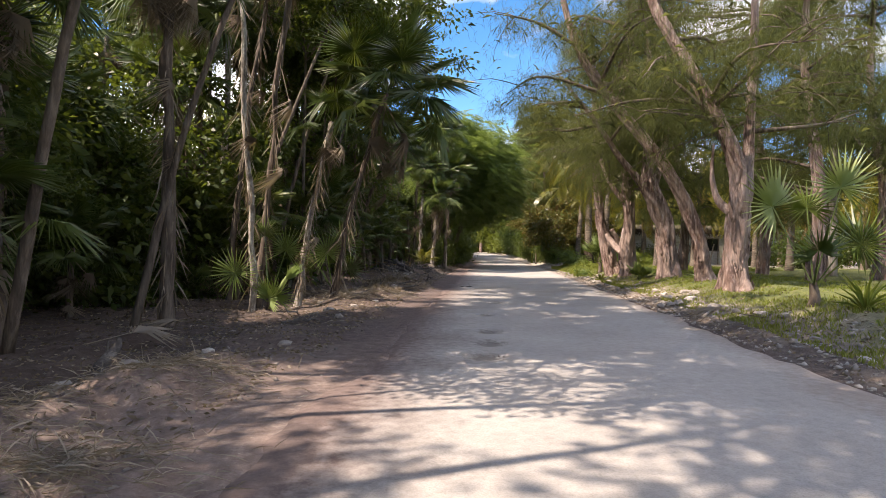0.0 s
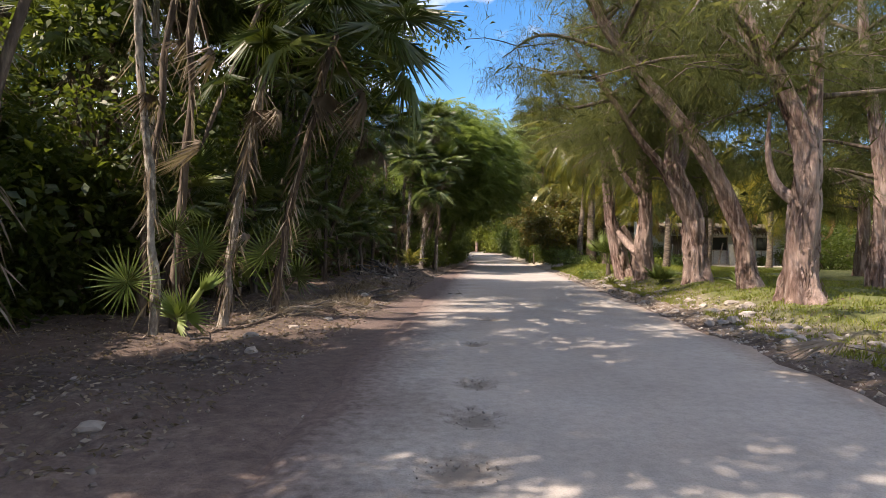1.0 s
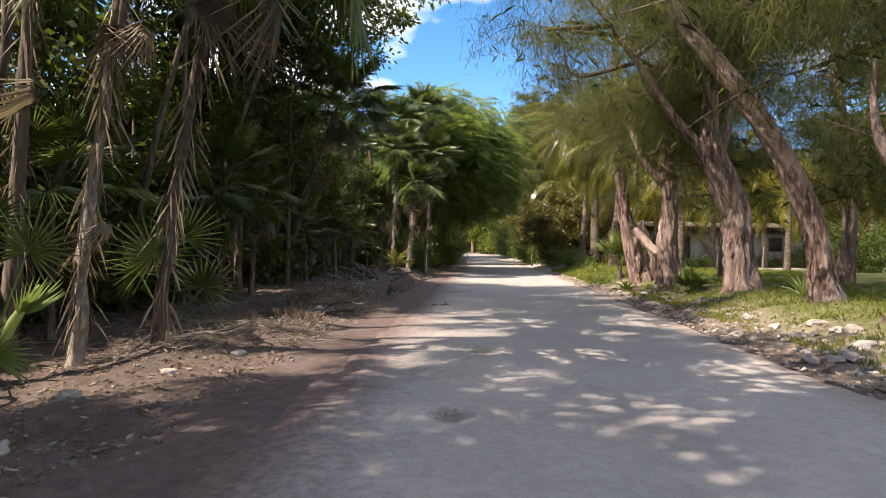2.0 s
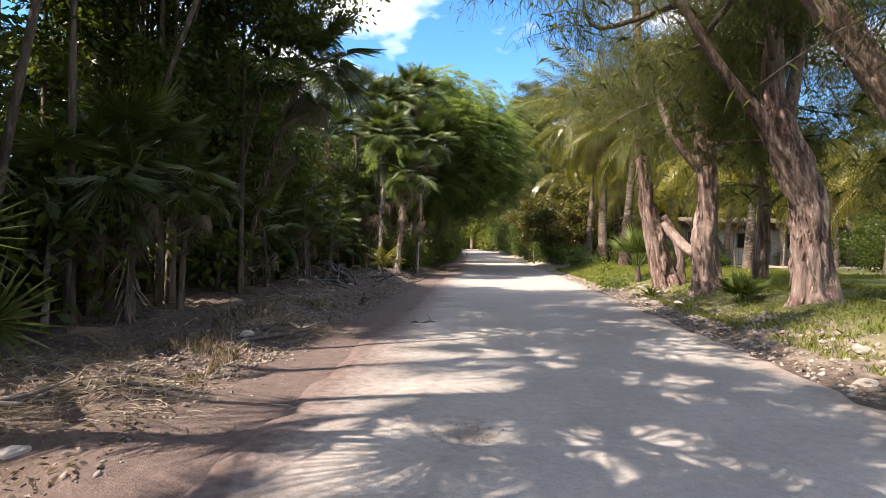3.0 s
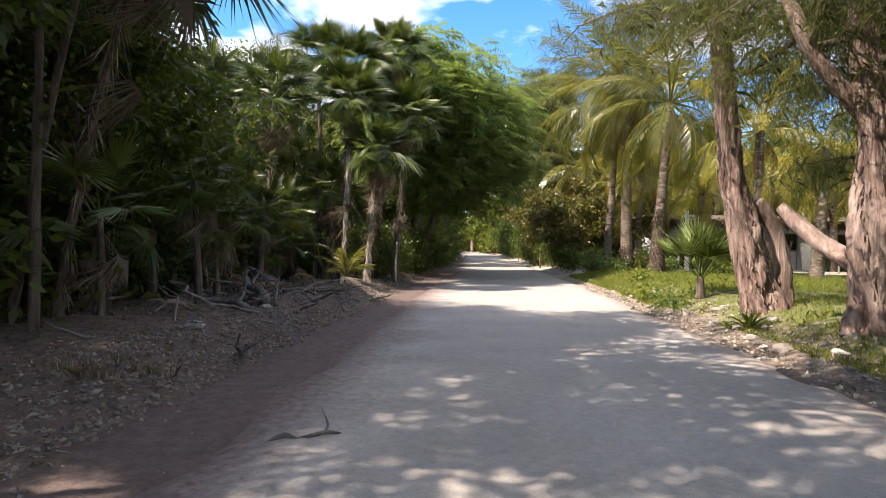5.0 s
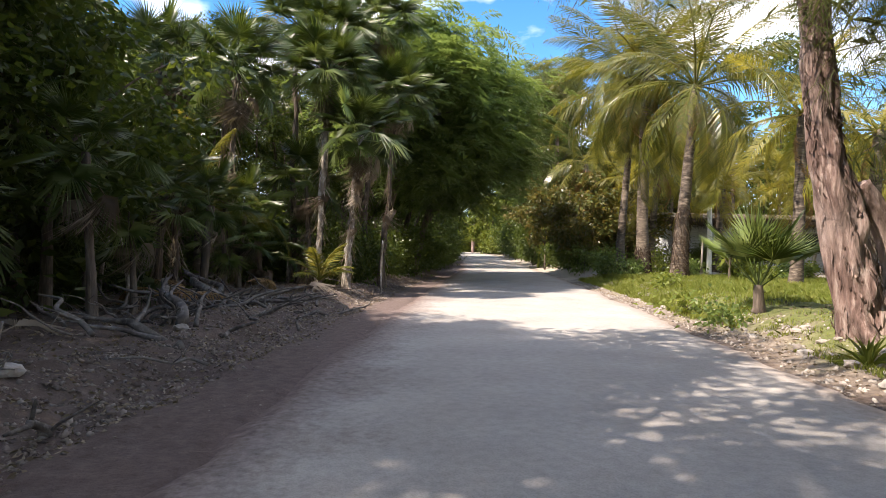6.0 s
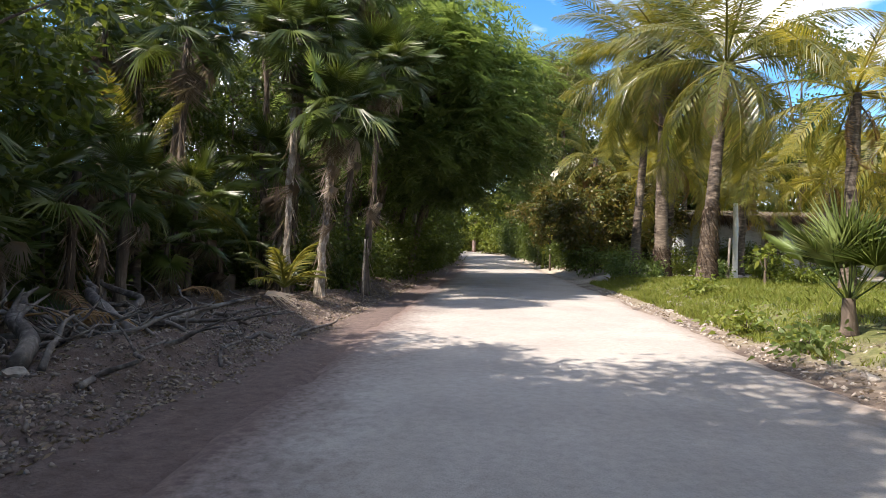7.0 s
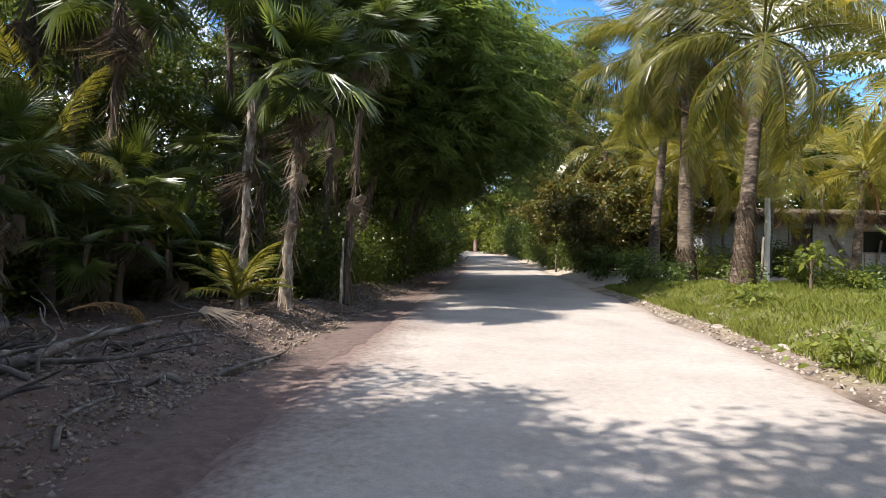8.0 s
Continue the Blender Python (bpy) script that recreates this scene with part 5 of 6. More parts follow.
for k in range(16):
    az, el = math.radians(k * 137.5), math.radians(88 - 3.4 * k + r4.uniform(-6, 6))
    L = r4.uniform(0.45, 0.68)
    d = Vector((math.cos(az) * math.cos(el), math.sin(az) * math.cos(el), math.sin(el)))
    fan_to(y4, (0, 0, 0.4), Vector((0, 0, 0.4)) + d * L, Vector((-d.x * d.z, -d.y * d.z, 1 - d.z * d.z + 0.02)), r4.uniform(0.58, 0.76), 22, 0.05, 100 + k, M_FAN if k % 2 else M_FANBRIGHT, 82)


def rosette(at, n, length, width, seed, mat, label, name="agave", category="plant", e0=80, e1=15):
    """Spiky rosette of narrow folded blades."""
    r = np.random.default_rng(seed)
    p = thing(name, (at[0], at[1], gz(*at) - 0.02), label, category, "spiky plants of the verge")
    for k in range(n):
        el, az = radians(e0 + (e1 - e0) * (k + 0.5) / n + r.uniform(-6, 6)), k * 137.5
        L = length * r.uniform(0.8, 1.15)
        v = [(0, -width * 0.4, 0), (0, 0, -0.01), (0, width * 0.4, 0), (L * 0.5, -width * 0.5, 0.02), (L * 0.5, 0, -0.005), (L * 0.5, width * 0.5, 0.02), (L, 0, -0.12 * L)]
        me = bpy.data.meshes.new("leaf")
        me.from_pydata(v, [], [(0, 3, 4, 1), (1, 4, 5, 2), (3, 6, 4), (4, 6, 5)])
        piece("leaf", me, mat, p, pose(0, 0, 0.02, 0, 0, az) @ pose(0, 0, 0, 0, -math.degrees(el), 0))
    return p


def young_fan(at, n, reach, radius, seed, label):
    """Stemless young fan palm: narrow fans that rise and spread from one point."""
    r = np.random.default_rng(seed)
    p = thing("young_fan_palm", (at[0], at[1], gz(*at) - 0.02), label, "palm")
    for k in range(n):
        az, el = math.radians(k * 137.5), math.radians(88 - 46 * k / n + r.uniform(-6, 6))
        d = Vector((math.cos(az) * math.cos(el), math.sin(az) * math.cos(el), math.sin(el)))
        fan_to(p, (0, 0, 0.03), d * reach * r.uniform(0.75, 1.15), Vector((-d.x * d.z, -d.y * d.z, 1 - d.z * d.z + 0.02)), radius * r.uniform(0.85, 1.1), 18, 0.06, seed + k, M_FANBRIGHT if k % 3 else M_FAN, 75)
    return p


young_fan((5.9, 16.95), 11, 0.22, 0.38, 300, "small spiky fan palm between casuarina trunks")
rosette((6.5, 14.3), 20, 0.45, 0.03, 3, M_FANBRIGHT, "spiky green rosette plant between tree trunks")
rosette((5.6, 20.1), 18, 0.35, 0.04, 4, M_LIGHT, "low pale green rosette at the road edge")
rosette((4.9, 6.6), 20, 0.5, 0.04, 5, M_LIGHT, "sunlit spiky rosette at the road edge")
for k, (x, y, s) in enumerate([(5.9, 24.6, 0.32), (5.75, 23.1, 0.28), (12.4, 35.2, 0.75), (13.6, 34.2, 0.5), (14.6, 35.0, 0.55), (8.4, 37.5, 0.8), (9.0, 39.6, 0.9), (8.6, 35.6, 0.6), (7.4, 29.0, 0.3), (10.9, 35.8, 0.6), (11.2, 39, 0.9), (8.4, 41.2, 1.0), (11.6, 32.3, 0.42), (12.4, 32.9, 0.42)]):
    leafy_tree("herb", (x, y), s * 1.3, s * 0.7, (s * 0.7, s * 0.7, s * 0.6), 260 if s < 0.4 else 900, 0.09 + 0.06 * s, M_LIGHT if k % 2 == 0 else M_FERN, 700 + k, "low bright green leafy plant on the grass", "plant", "low plants on the grass", 0.012, count=14, spread=0.3, stems=3)
leafy_tree("almond_sapling", (10.75, 32.6), 1.15, 0.95, (0.34, 0.34, 0.26), 80, 0.22, M_LIGHT, 760, "small sapling with broad bright leaves on the grass", "sapling", "", 0.035, count=12, spread=0.25, stems=3)
# young coconut by the litter bank, and one inside the forest
yc = thing("young_coconut_palm", (-0.92, 26.95, gz(-0.92, 26.95) - 0.02), "young coconut palm with few fronds beside litter", "palm")
piece("trunk", tube("trunk", [(0, 0, 0, 0.07), (0, 0, 0.15, 0.05), (0, 0, 0.3, 0.03)], 8, 8, 0.2), M_DARKBARK, yc)
hang_fronds(yc, (0, 0, 0.25), [feather_frond("frond", 1.0, 0.7, 22, 0.3, 0.4, 31)], 9, np.random.default_rng(3), 85, 25)
for o in yc.children:
    if o.name.startswith("frond") and not o.data.materials:
        o.data.materials.append(M_COCO)
yc2 = thing("young_coconut_palm", (-3.5, 26.9, gz(-3.5, 26.9) - 0.02), "young coconut palm with upright green fronds in shade", "palm")
piece("trunk", tube("trunk", [(0, 0, 0, 0.1), (0, 0, 0.6, 0.08), (0, 0, 1.5, 0.06)], 12, 9, 0.1, 0, 0.06), M_COCOBARK, yc2)
hang_fronds(yc2, (0, 0, 1.5), COCOS, 10, np.random.default_rng(4), 88, 10, 0.58)
# yellow leaf at the thicket's foot down the road
yl = thing("banana_plant", (8.7, 55.0, gz(8.7, 55.0) - 0.02), "small banana plant with one yellow leaf", "plant")
piece("stem", tube("stem", [(0, 0, 0, 0.1), (0, 0, 0.7, 0.08), (0.05, 0, 1.2, 0.05)], 10, 8, 0.1), M_LIGHT, yl)


def broad_blade(L, W, seed):
    r = np.random.default_rng(seed)
    t = np.linspace(0, 1, 12)
    w = W * np.sin(np.pi * np.clip(t * 0.93 + 0.05, 0, 1)) ** 0.7
    z = 0.35 * L * np.sin(t * 1.9) - 0.25 * L * t
    v = np.concatenate([np.stack([t * L, -w / 2, z + 0.06 * w], 1), np.stack([t * L, 0 * t, z], 1), np.stack([t * L, w / 2, z + 0.06 * w], 1)])
    i = np.arange(11)
    f = np.concatenate([np.stack([i, i + 12, i + 13, i + 1], 1), np.stack([i + 12, i + 24, i + 25, i + 13], 1)])
    return shade_smooth(fast_mesh("leaf", v, f))


m_yel = leaf_material("yellow_leaf", (0.55, 0.47, 0.06), (0.66, 0.56, 0.09), (0.74, 0.64, 0.15), 0.45, 0.5)
piece("leaf", broad_blade(2.0, 0.7, 1), m_yel, yl, pose(0, -0.1, 1.0, 0, 0, -35) @ pose(0, 0, 0, -35, -55, 0), "yellow leaf")
for k in range(4):
    piece("leaf", broad_blade(1.3, 0.4, 2 + k), M_LIGHT, yl, pose(0, 0, 1.1, 0, 0, 90 * k + 30) @ pose(0, 0, 0, 0, -55, 0))

for k, (x, y, s) in enumerate([(13.0, 41.2, 0.5), (14.0, 42.2, 0.8), (15.0, 42.1, 0.9), (15.9, 42.4, 0.7), (12.0, 43.4, 0.9), (22.4, 42.0, 0.6), (24.9, 42.0, 0.8)]):
    copy_thing(SHRUBS[k % 3], pose(x, y, gz(x, y) - 0.1, 0, 0, 61 * k) @ Matrix.Diagonal((s, s, s, 1)))

# ---- house, post, board ----
def box(bm, x0, x1, y0, y1, z0, z1):
    m = Matrix.Translation(((x0 + x1) / 2, (y0 + y1) / 2, (z0 + z1) / 2)) @ Matrix.Diagonal((x1 - x0, y1 - y0, z1 - z0, 1))
    bmesh.ops.create_cube(bm, size=1.0, matrix=m)


def boxes(name, runs, mat, parent, label=""):
    bm = bmesh.new()
    for r in runs:
        box(bm, *r)
    return part(name, bm, mat, parent, label)


def wall_material():
    m, nt, b = material("weathered_boards", 0.9)
    v = object_vec(nt, (1.5, 1.5, 9))
    n1, n2 = noise_tex(nt, 2.0, 6, v), noise_tex(nt, 0.9, 5)
    col = ramp(nt, n1, [(0.3, (0.33, 0.345, 0.365)), (0.6, (0.52, 0.535, 0.55)), (0.8, (0.68, 0.69, 0.70))])
    col = mixc(nt, ramp(nt, n2, [(0.5, (0, 0, 0)), (0.7, (0.7, 0.7, 0.7))]), col, (0.16, 0.13, 0.11))
    nt.links.new(col, b.inputs["Base Color"])
    bump(nt, b, n1, 0.3, 0.01)
    return m


M_WALL = wall_material()
M_WHITE = bark_material("flaking_white_paint", (0.45, 0.43, 0.40), (0.68, 0.66, 0.62), (0.80, 0.78, 0.74), (5, 5, 2), 0.3, 0.006)
M_THATCH = bark_material("grey_thatch", (0.04, 0.034, 0.022), (0.09, 0.074, 0.045), (0.17, 0.14, 0.085), (12, 12, 1.2), 0.8, 0.03)
M_GLASS, _g, _b = material("dark_glass", 0.08)
_b.inputs["Base Color"].default_value = (0.02, 0.022, 0.025, 1)
house = thing("house", (13.5, 43.3, 0.4), "low grey board house under coconut palms", "house")
for r in ((0, 3.3, 0, 0.15, 0, 2.5), (4.3, 6.4, 0, 0.15, 0, 2.5), (6.4, 7.6, 0, 0.15, 0, 1.0), (6.4, 7.6, 0, 0.15, 2.0, 2.5), (7.6, 9.6, 0, 0.15, 0, 2.5), (9.6, 10.6, 0, 0.15, 0, 1.0), (9.6, 10.6, 0, 0.15, 2.0, 2.5), (10.6, 12, 0, 0.15, 0, 2.5), (3.3, 4.3, 0, 0.15, 2.05, 2.5)):
    boxes("wall", [r], M_WALL, house)
for nm, r in (("wall", (0, 0.15, 0.15, 6, 0, 2.5)), ("wall", (11.85, 12, 0.15, 6, 0, 2.5)), ("wall", (0, 12, 6, 6.15, 0, 2.5))):
    boxes(nm, [r], M_WALL, house)
for k in range(24):
    boxes("board", [(k * 0.5 + 0.01, k * 0.5 + 0.05, -0.02, 0.0, 0.02, 0.98)], M_WOOD, house)
d_ = boxes("door", [(3.34, 4.26, 0.06, 0.10, 0, 2.02)], M_DARKBARK, house, "dark wooden door")
boxes("door_handle", [(4.14, 4.18, 0.0, 0.06, 0.95, 1.08)], M_WOOD, d_)
for x in (6.4, 9.6):
    w_ = boxes("window", [(x, x + (1.2 if x < 9 else 1.0), 0.07, 0.09, 1.0, 2.0)], M_GLASS, house, "dark window pane")
    xe = x + (1.2 if x < 9 else 1.0)
    boxes("window_frame", [(x, x + 0.06, -0.02, 0.06, 1.0, 2.0), (xe - 0.06, xe, -0.02, 0.06, 1.0, 2.0), (x + 0.06, xe - 0.06, -0.02, 0.06, 1.0, 1.06), (x + 0.06, xe - 0.06, -0.02, 0.06, 1.94, 2.0)], M_WOOD, w_)
bm = bmesh.new()
for q in ([(-0.8, -0.55, 2.42), (12.8, -0.55, 2.42), (12.8, 3, 2.95), (-0.8, 3, 2.95)], [(-0.8, 3, 2.95), (12.8, 3, 2.95), (12.8, 7.2, 2.35), (-0.8, 7.2, 2.35)]):
    lo = [bm.verts.new(p) for p in q]
    hi = [bm.verts.new((p[0], p[1], p[2] + 0.18)) for p in q]
    bm.faces.new(lo[::-1])
    bm.faces.new(hi)
    for i in range(4):
        bm.faces.new((lo[i], lo[(i + 1) % 4], hi[(i + 1) % 4], hi[i]))
roof_ = part("roof", bm, M_THATCH, house)
rt = np.random.default_rng(92)
nf = 7000
bt = np.stack([rt.uniform(-0.8, 12.8, nf), -0.55 + rt.uniform(0, 1, nf) ** 2.2 * 3.4, np.zeros(nf)], 1)
bt[:, 2] = 2.62 + (bt[:, 1] + 0.55) * 0.15
piece("fringe", leaf_cloud("fringe", bt, np.array([0, -0.75, -0.5]) + rt.normal(size=(nf, 3)) * np.array([0.25, 0.15, 0.2]), rt.uniform(0.3, 0.75, nf), 0.045, rt, 0.3), M_HUSK, roof_, None, "ragged hanging palm thatch")
for k, x in enumerate((0.2, 3.0, 6.0, 9.0, 11.8)):
    piece("post", tube("post", [(x, -0.45, -0.1, 0.07), (x + 0.03, -0.45, 1.2, 0.06), (x, -0.45, 2.55, 0.055)], 12, 8, 0.15, 0, 0, k), M_WOOD, house)
post = thing("post", (12.2, 37.0, gz(12.2, 37.0) - 0.1), "tall white-painted wooden post on the grass", "post")
piece("shaft", tube("shaft", [(0, 0, 0, 0.10), (0.01, 0, 0.9, 0.09), (0.02, 0, 2.0, 0.085), (0.0, 0, 2.75, 0.08)], 24, 12, 0.06), M_WHITE, post)
boards = boxes("white_board", [(-0.35, 0.35, -0.02, 0.02, 0.0, 1.5)], M_WHITE, None)
boards.matrix_basis = pose(21.2, 42.55, 0.36, -8, 0, 5)
tagged(boards, "white board leaning near the house", "board")
for k, (x, tilt, L) in enumerate([(19.3, 24, 2.0), (19.7, 31, 1.9), (20.2, -18, 1.7)]):
    pl = boxes("plank", [(-0.05, 0.05, -0.015, 0.015, 0.0, L)], M_WOOD, None)
    pl.matrix_basis = pose(x, 42.9, 0.38, -12, -tilt, 0)
    tagged(pl, "bleached plank leaning against the house wall", "plank", "planks by the house")
for k, (x, y, h, lx) in enumerate([(11.2, 35.5, 1.5, 0.05), (13.0, 38.5, 1.3, -0.05), (14.2, 36.5, 1.4, 0.1), (17, 38, 1.4, 0.0), (20, 38.6, 1.4, 0.05)]):
    p = thing("fence_post", (x, y, gz(x, y) - 0.1), "thin weathered wooden fence post", "post", "fence posts near the house")
    piece("shaft", tube("shaft", [(0, 0, 0, 0.05), (lx * 0.5, 0, h * 0.5, 0.04), (lx, 0, h, 0.035)], 10, 8, 0.15, 0, 0, k), M_WOOD, p)
pole = thing("pole", (13.2, 19.2, gz(13.2, 19.2) - 0.1), "weathered grey wooden pole behind the trees", "pole")
piece("shaft", tube("shaft", [(0, 0, 0, 0.14), (0, 0, 3, 0.12), (0.05, 0, 6.2, 0.10)], 20, 12, 0.08), M_WOOD, pole)

# ---- dead wood and litter on the left bank ----
rng = np.random.default_rng(21)


def branch(at, to, r, seed, name="branch", label="grey dead branch lying on the bank", forks=2):
    q = np.random.default_rng(seed)
    x, y = at
    ob = thing(name, (x, y, gz(x, y)), label, "branch", "dead wood on the bank")
    wood = M_DEADWOOD
    e = np.array([to[0] - x, to[1] - y, to[2]])
    L = float(np.linalg.norm(e))
    way = [np.array([0, 0, r * 0.6])]
    for w in (0.25, 0.5, 0.75):
        way.append(e * w + q.normal(size=3) * 0.07 * L * np.array([1, 1, 0.5]) + np.array([0, 0, r * 0.6 + 0.02]))
    way.append(e + np.array([0, 0, r]))
    piece("stem", tube("stem", [(*p, r * k) for p, k in zip(way, (1, 0.9, 0.8, 0.6, 0.3))], 22, 9, 0.3, 0, 0, seed), wood, ob)
    for k in range(forks):
        b = way[1 + (k + seed) % 3]
        d = q.normal(size=3) * np.array([0.3, 0.3, 0.15]) * L * 0.6 + e * 0.25 + np.array([0, 0, 0.08])
        piece("fork", tube("fork", [(*b, r * 0.55), (*(b + d * 0.5 + q.normal(size=3) * 0.04), r * 0.35), (*(b + d), r * 0.1)], 10, 6, 0.2, 0, 0, k), wood, ob)
    return ob


branch((-1.15, 21.0), (-1.85, 22.0, 0.38), 0.07, 1, "log", "bleached grey log lying on the bank", 3)
branch((-1.0, 22.2), (-2.2, 23.4, 0.35), 0.06, 2)
branch((-1.4, 23.0), (-0.6, 24.2, 0.22), 0.05, 3)
branch((-1.9, 21.4), (-1.2, 22.6, 0.30), 0.035, 4)
branch((-1.3, 23.4), (-2.6, 24.4, 0.4), 0.05, 5)
branch((-0.8, 20.2), (-1.9, 20.5, 0.2), 0.05, 6)
branch((-2.3, 8.2), (-1.5, 8.7, 0.05), 0.025, 7)
branch((-2.2, 10.2), (-1.5, 10.9, 0.12), 0.035, 8)
branch((-1.6, 13.2), (-0.5, 13.9, 0.1), 0.03, 9)
branch((-2.62, 4.4), (-2.5, 4.45, 0.28), 0.05, 10, "stump", "pale broken stump standing in leaf litter", 1)
branch((0.45, 15.55), (0.85, 15.75, 0.02), 0.02, 11, "stick", "thin dark stick lying on the road", 1)
for k in range(26):
    y = rng.uniform(2, 30)
    x = float(road_mid(y) - road_half(y)) - rng.uniform(0.7, 3.5)
    a = rng.uniform(0, 6.28)
    L = rng.uniform(0.3, 0.8)
    branch((x, y), (x + L * math.cos(a), y + L * math.sin(a), rng.uniform(0.03, 0.2)), rng.uniform(0.012, 0.03), 40 + k)
for k, (x, y, h, lx, r) in enumerate([(0.2, 28.75, 1.35, 0.03, 0.03), (-3.8, 26.4, 1.6, 0.05, 0.05), (-1.6, 19.0, 0.35, 0.05, 0.02), (-2.9, 23.2, 1.2, -0.2, 0.035), (-3.6, 21.2, 1.7, 0.1, 0.04), (-4.2, 24.6, 1.5, 0.3, 0.04), (-2.4, 30.0, 1.8, 0.05, 0.04), (-4.6, 18.5, 2.2, -0.1, 0.05), (-3.9, 14.6, 2.0, 0.15, 0.045)]):
    p = thing("sapling", (x, y, gz(x, y) - 0.05), "bare pale sapling stem at the forest edge", "sapling", "bare saplings")
    piece("stem", tube("stem", [(0, 0, 0, r), (lx * 0.3, 0, h * 0.5, r * 0.8), (lx, 0, h, r * 0.5)], 12, 7, 0.15, 0, 0, k), M_PALEBARK, p)
for k in range(60):      # heap of dead wood
    x, y = -1.5 + rng.normal() * 0.55, 22.4 + rng.normal() * 1.2
    a, L = rng.uniform(0, 6.28), rng.uniform(0.3, 0.9)
    branch((x, y), (x + L * math.cos(a), y + L * math.sin(a), rng.uniform(0.08, 0.42)), rng.uniform(0.01, 0.032), 140 + k, forks=1)
# fallen fronds on the bank
FALLEN = [COCOS_DEAD[0].copy(), FANS_DEAD[0].copy()]
for k, (x, y, az, kind) in enumerate([(-1.9, 21.9, 30, 0), (-2.3, 22.8, 140, 0), (-1.6, 24.4, 80, 0), (-2.6, 20.4, 200, 1), (-3.0, 24.0, 320, 0), (-2.0, 19.4, 100, 1), (-1.2, 25.2, 20, 1), (-2.8, 12.6, 60, 1), (-2.6, 6.8, 190, 1), (-3.4, 5.5, 60, 1), (3.9, 6.9, 160, 1)]):
    f = piece("fallen_frond", FALLEN[kind], None, None, pose(x, y, gz(x, y) + (0.32 if kind == 0 else 0.12), 8, -8, az) @ Matrix.Diagonal((0.55, 0.55, 0.3, 1) if kind == 0 else (1, 1, 0.5, 1)))
    tagged(f, "dry brown palm frond lying on the ground", "frond", "fallen fronds")


def scatter(n, y0, y1, s0, s1, side, seed):
    r = np.random.default_rng(seed)
    y = r.uniform(y0, y1, n)
    s = s0 + (s1 - s0) * r.uniform(0, 1, n) ** 1.3
    x = road_mid(y) + side * (road_half(y) + s)
    return np.stack([x, y, ground_z(x, y)], 1), r


def flakes(name, n, y0, y1, s0, s1, side, seed, size, lift=0.01):
    b, r = scatter(n, y0, y1, s0, s1, side, seed)
    b[:, 2] += lift
    way = r.normal(size=(n, 3)) * np.array([1, 1, 0.25])
    return leaf_cloud(name, b, way, size * r.uniform(0.5, 1.4, n), size * 0.45, r, 0.05)


solo("leaf_litter", flakes("leaf_litter", 34000, -1, 40, 0.5, 6.5, -1, 1, 0.05), M_DEAD, "brown dry leaf litter on the bank", "leaf litter", "", "stuff")
solo("leaf_litter", flakes("leaf_litter", 7000, -1, 34, 0.0, 2.2, 1, 2, 0.05), M_DEAD, "brown dry leaf litter under the casuarinas", "leaf litter", "", "stuff")


def stones(name, n, y0, y1, s0, s1, side, seed, size):
    """Small angular stones, each a squashed, uneven octahedron."""
    b, r = scatter(n, y0, y1, s0, s1, side, seed)
    rad = size * r.uniform(0.35, 1.0, n) ** 2 + size * 0.25
    o = np.array([(1, 0, 0), (-1, 0, 0), (0, 1, 0), (0, -1, 0), (0, 0, 1), (0, 0, -1)], float)
    v = b[:, None, :] + o[None] * rad[:, None, None] * r.uniform(0.6, 1.2, (n, 6, 1)) * np.array([1, 1, 0.65]) + r.normal(size=(n, 6, 3)) * rad[:, None, None] * 0.25
    f = np.array([(0, 2, 4), (2, 1, 4), (1, 3, 4), (3, 0, 4), (2, 0, 5), (1, 2, 5), (3, 1, 5), (0, 3, 5)])
    return fast_mesh(name, v.reshape(-1, 3), (f[None] + 6 * np.arange(n)[:, None, None]).reshape(-1, 3))


def stone_material(name, c1, c2):
    m, nt, b = material(name, 0.9)
    geo = nt.nodes.new("ShaderNodeNewGeometry")
    oi = nt.nodes.new("ShaderNodeObjectInfo")
    n = noise_tex(nt, 14, 6)
    col = mixc(nt, maths(nt, "FRACT", maths(nt, "ADD", geo.outputs["Random Per Island"], oi.outputs["Random"])), c1, c2)
    col = mixc(nt, ramp(nt, n, [(0.4, (0, 0, 0)), (0.7, (0.7, 0.7, 0.7))]), col, (0.16, 0.12, 0.10))
    nt.links.new(col, b.inputs["Base Color"])
    bump(nt, b, n, 0.5, 0.01)
    return m


M_STONE = stone_material("pale_limestone", (0.24, 0.21, 0.185), (0.46, 0.42, 0.375))
M_HOLE = stone_material("hole_rubble", (0.17, 0.15, 0.135), (0.33, 0.30, 0.27))
M_RUBBLE = stone_material("bank_rubble", (0.10, 0.075, 0.065), (0.29, 0.25, 0.22))
solo("rubble", stones("rubble", 12000, 12, 36, 0.55, 1.6, -1, 6, 0.025), M_RUBBLE, "broken stones heaped along the brown bank", "rubble", "", "stuff")
solo("rubble", stones("rubble", 2600, -1, 36, 0.35, 2.4, -1, 3, 0.024), M_RUBBLE, "small broken stones along the brown bank", "rubble", "", "stuff")
solo("gravel", stones("gravel", 3600, -1, 36, -0.1, 1.1, 1, 4, 0.035), M_STONE, "pale limestone gravel along the verge", "gravel", "", "stuff")
solo("pebbles", stones("pebbles", 1500, 0, 36, -3.6, 0.3, -1, 5, 0.012), M_STONE, "small loose pebbles on the road", "gravel", "", "stuff")


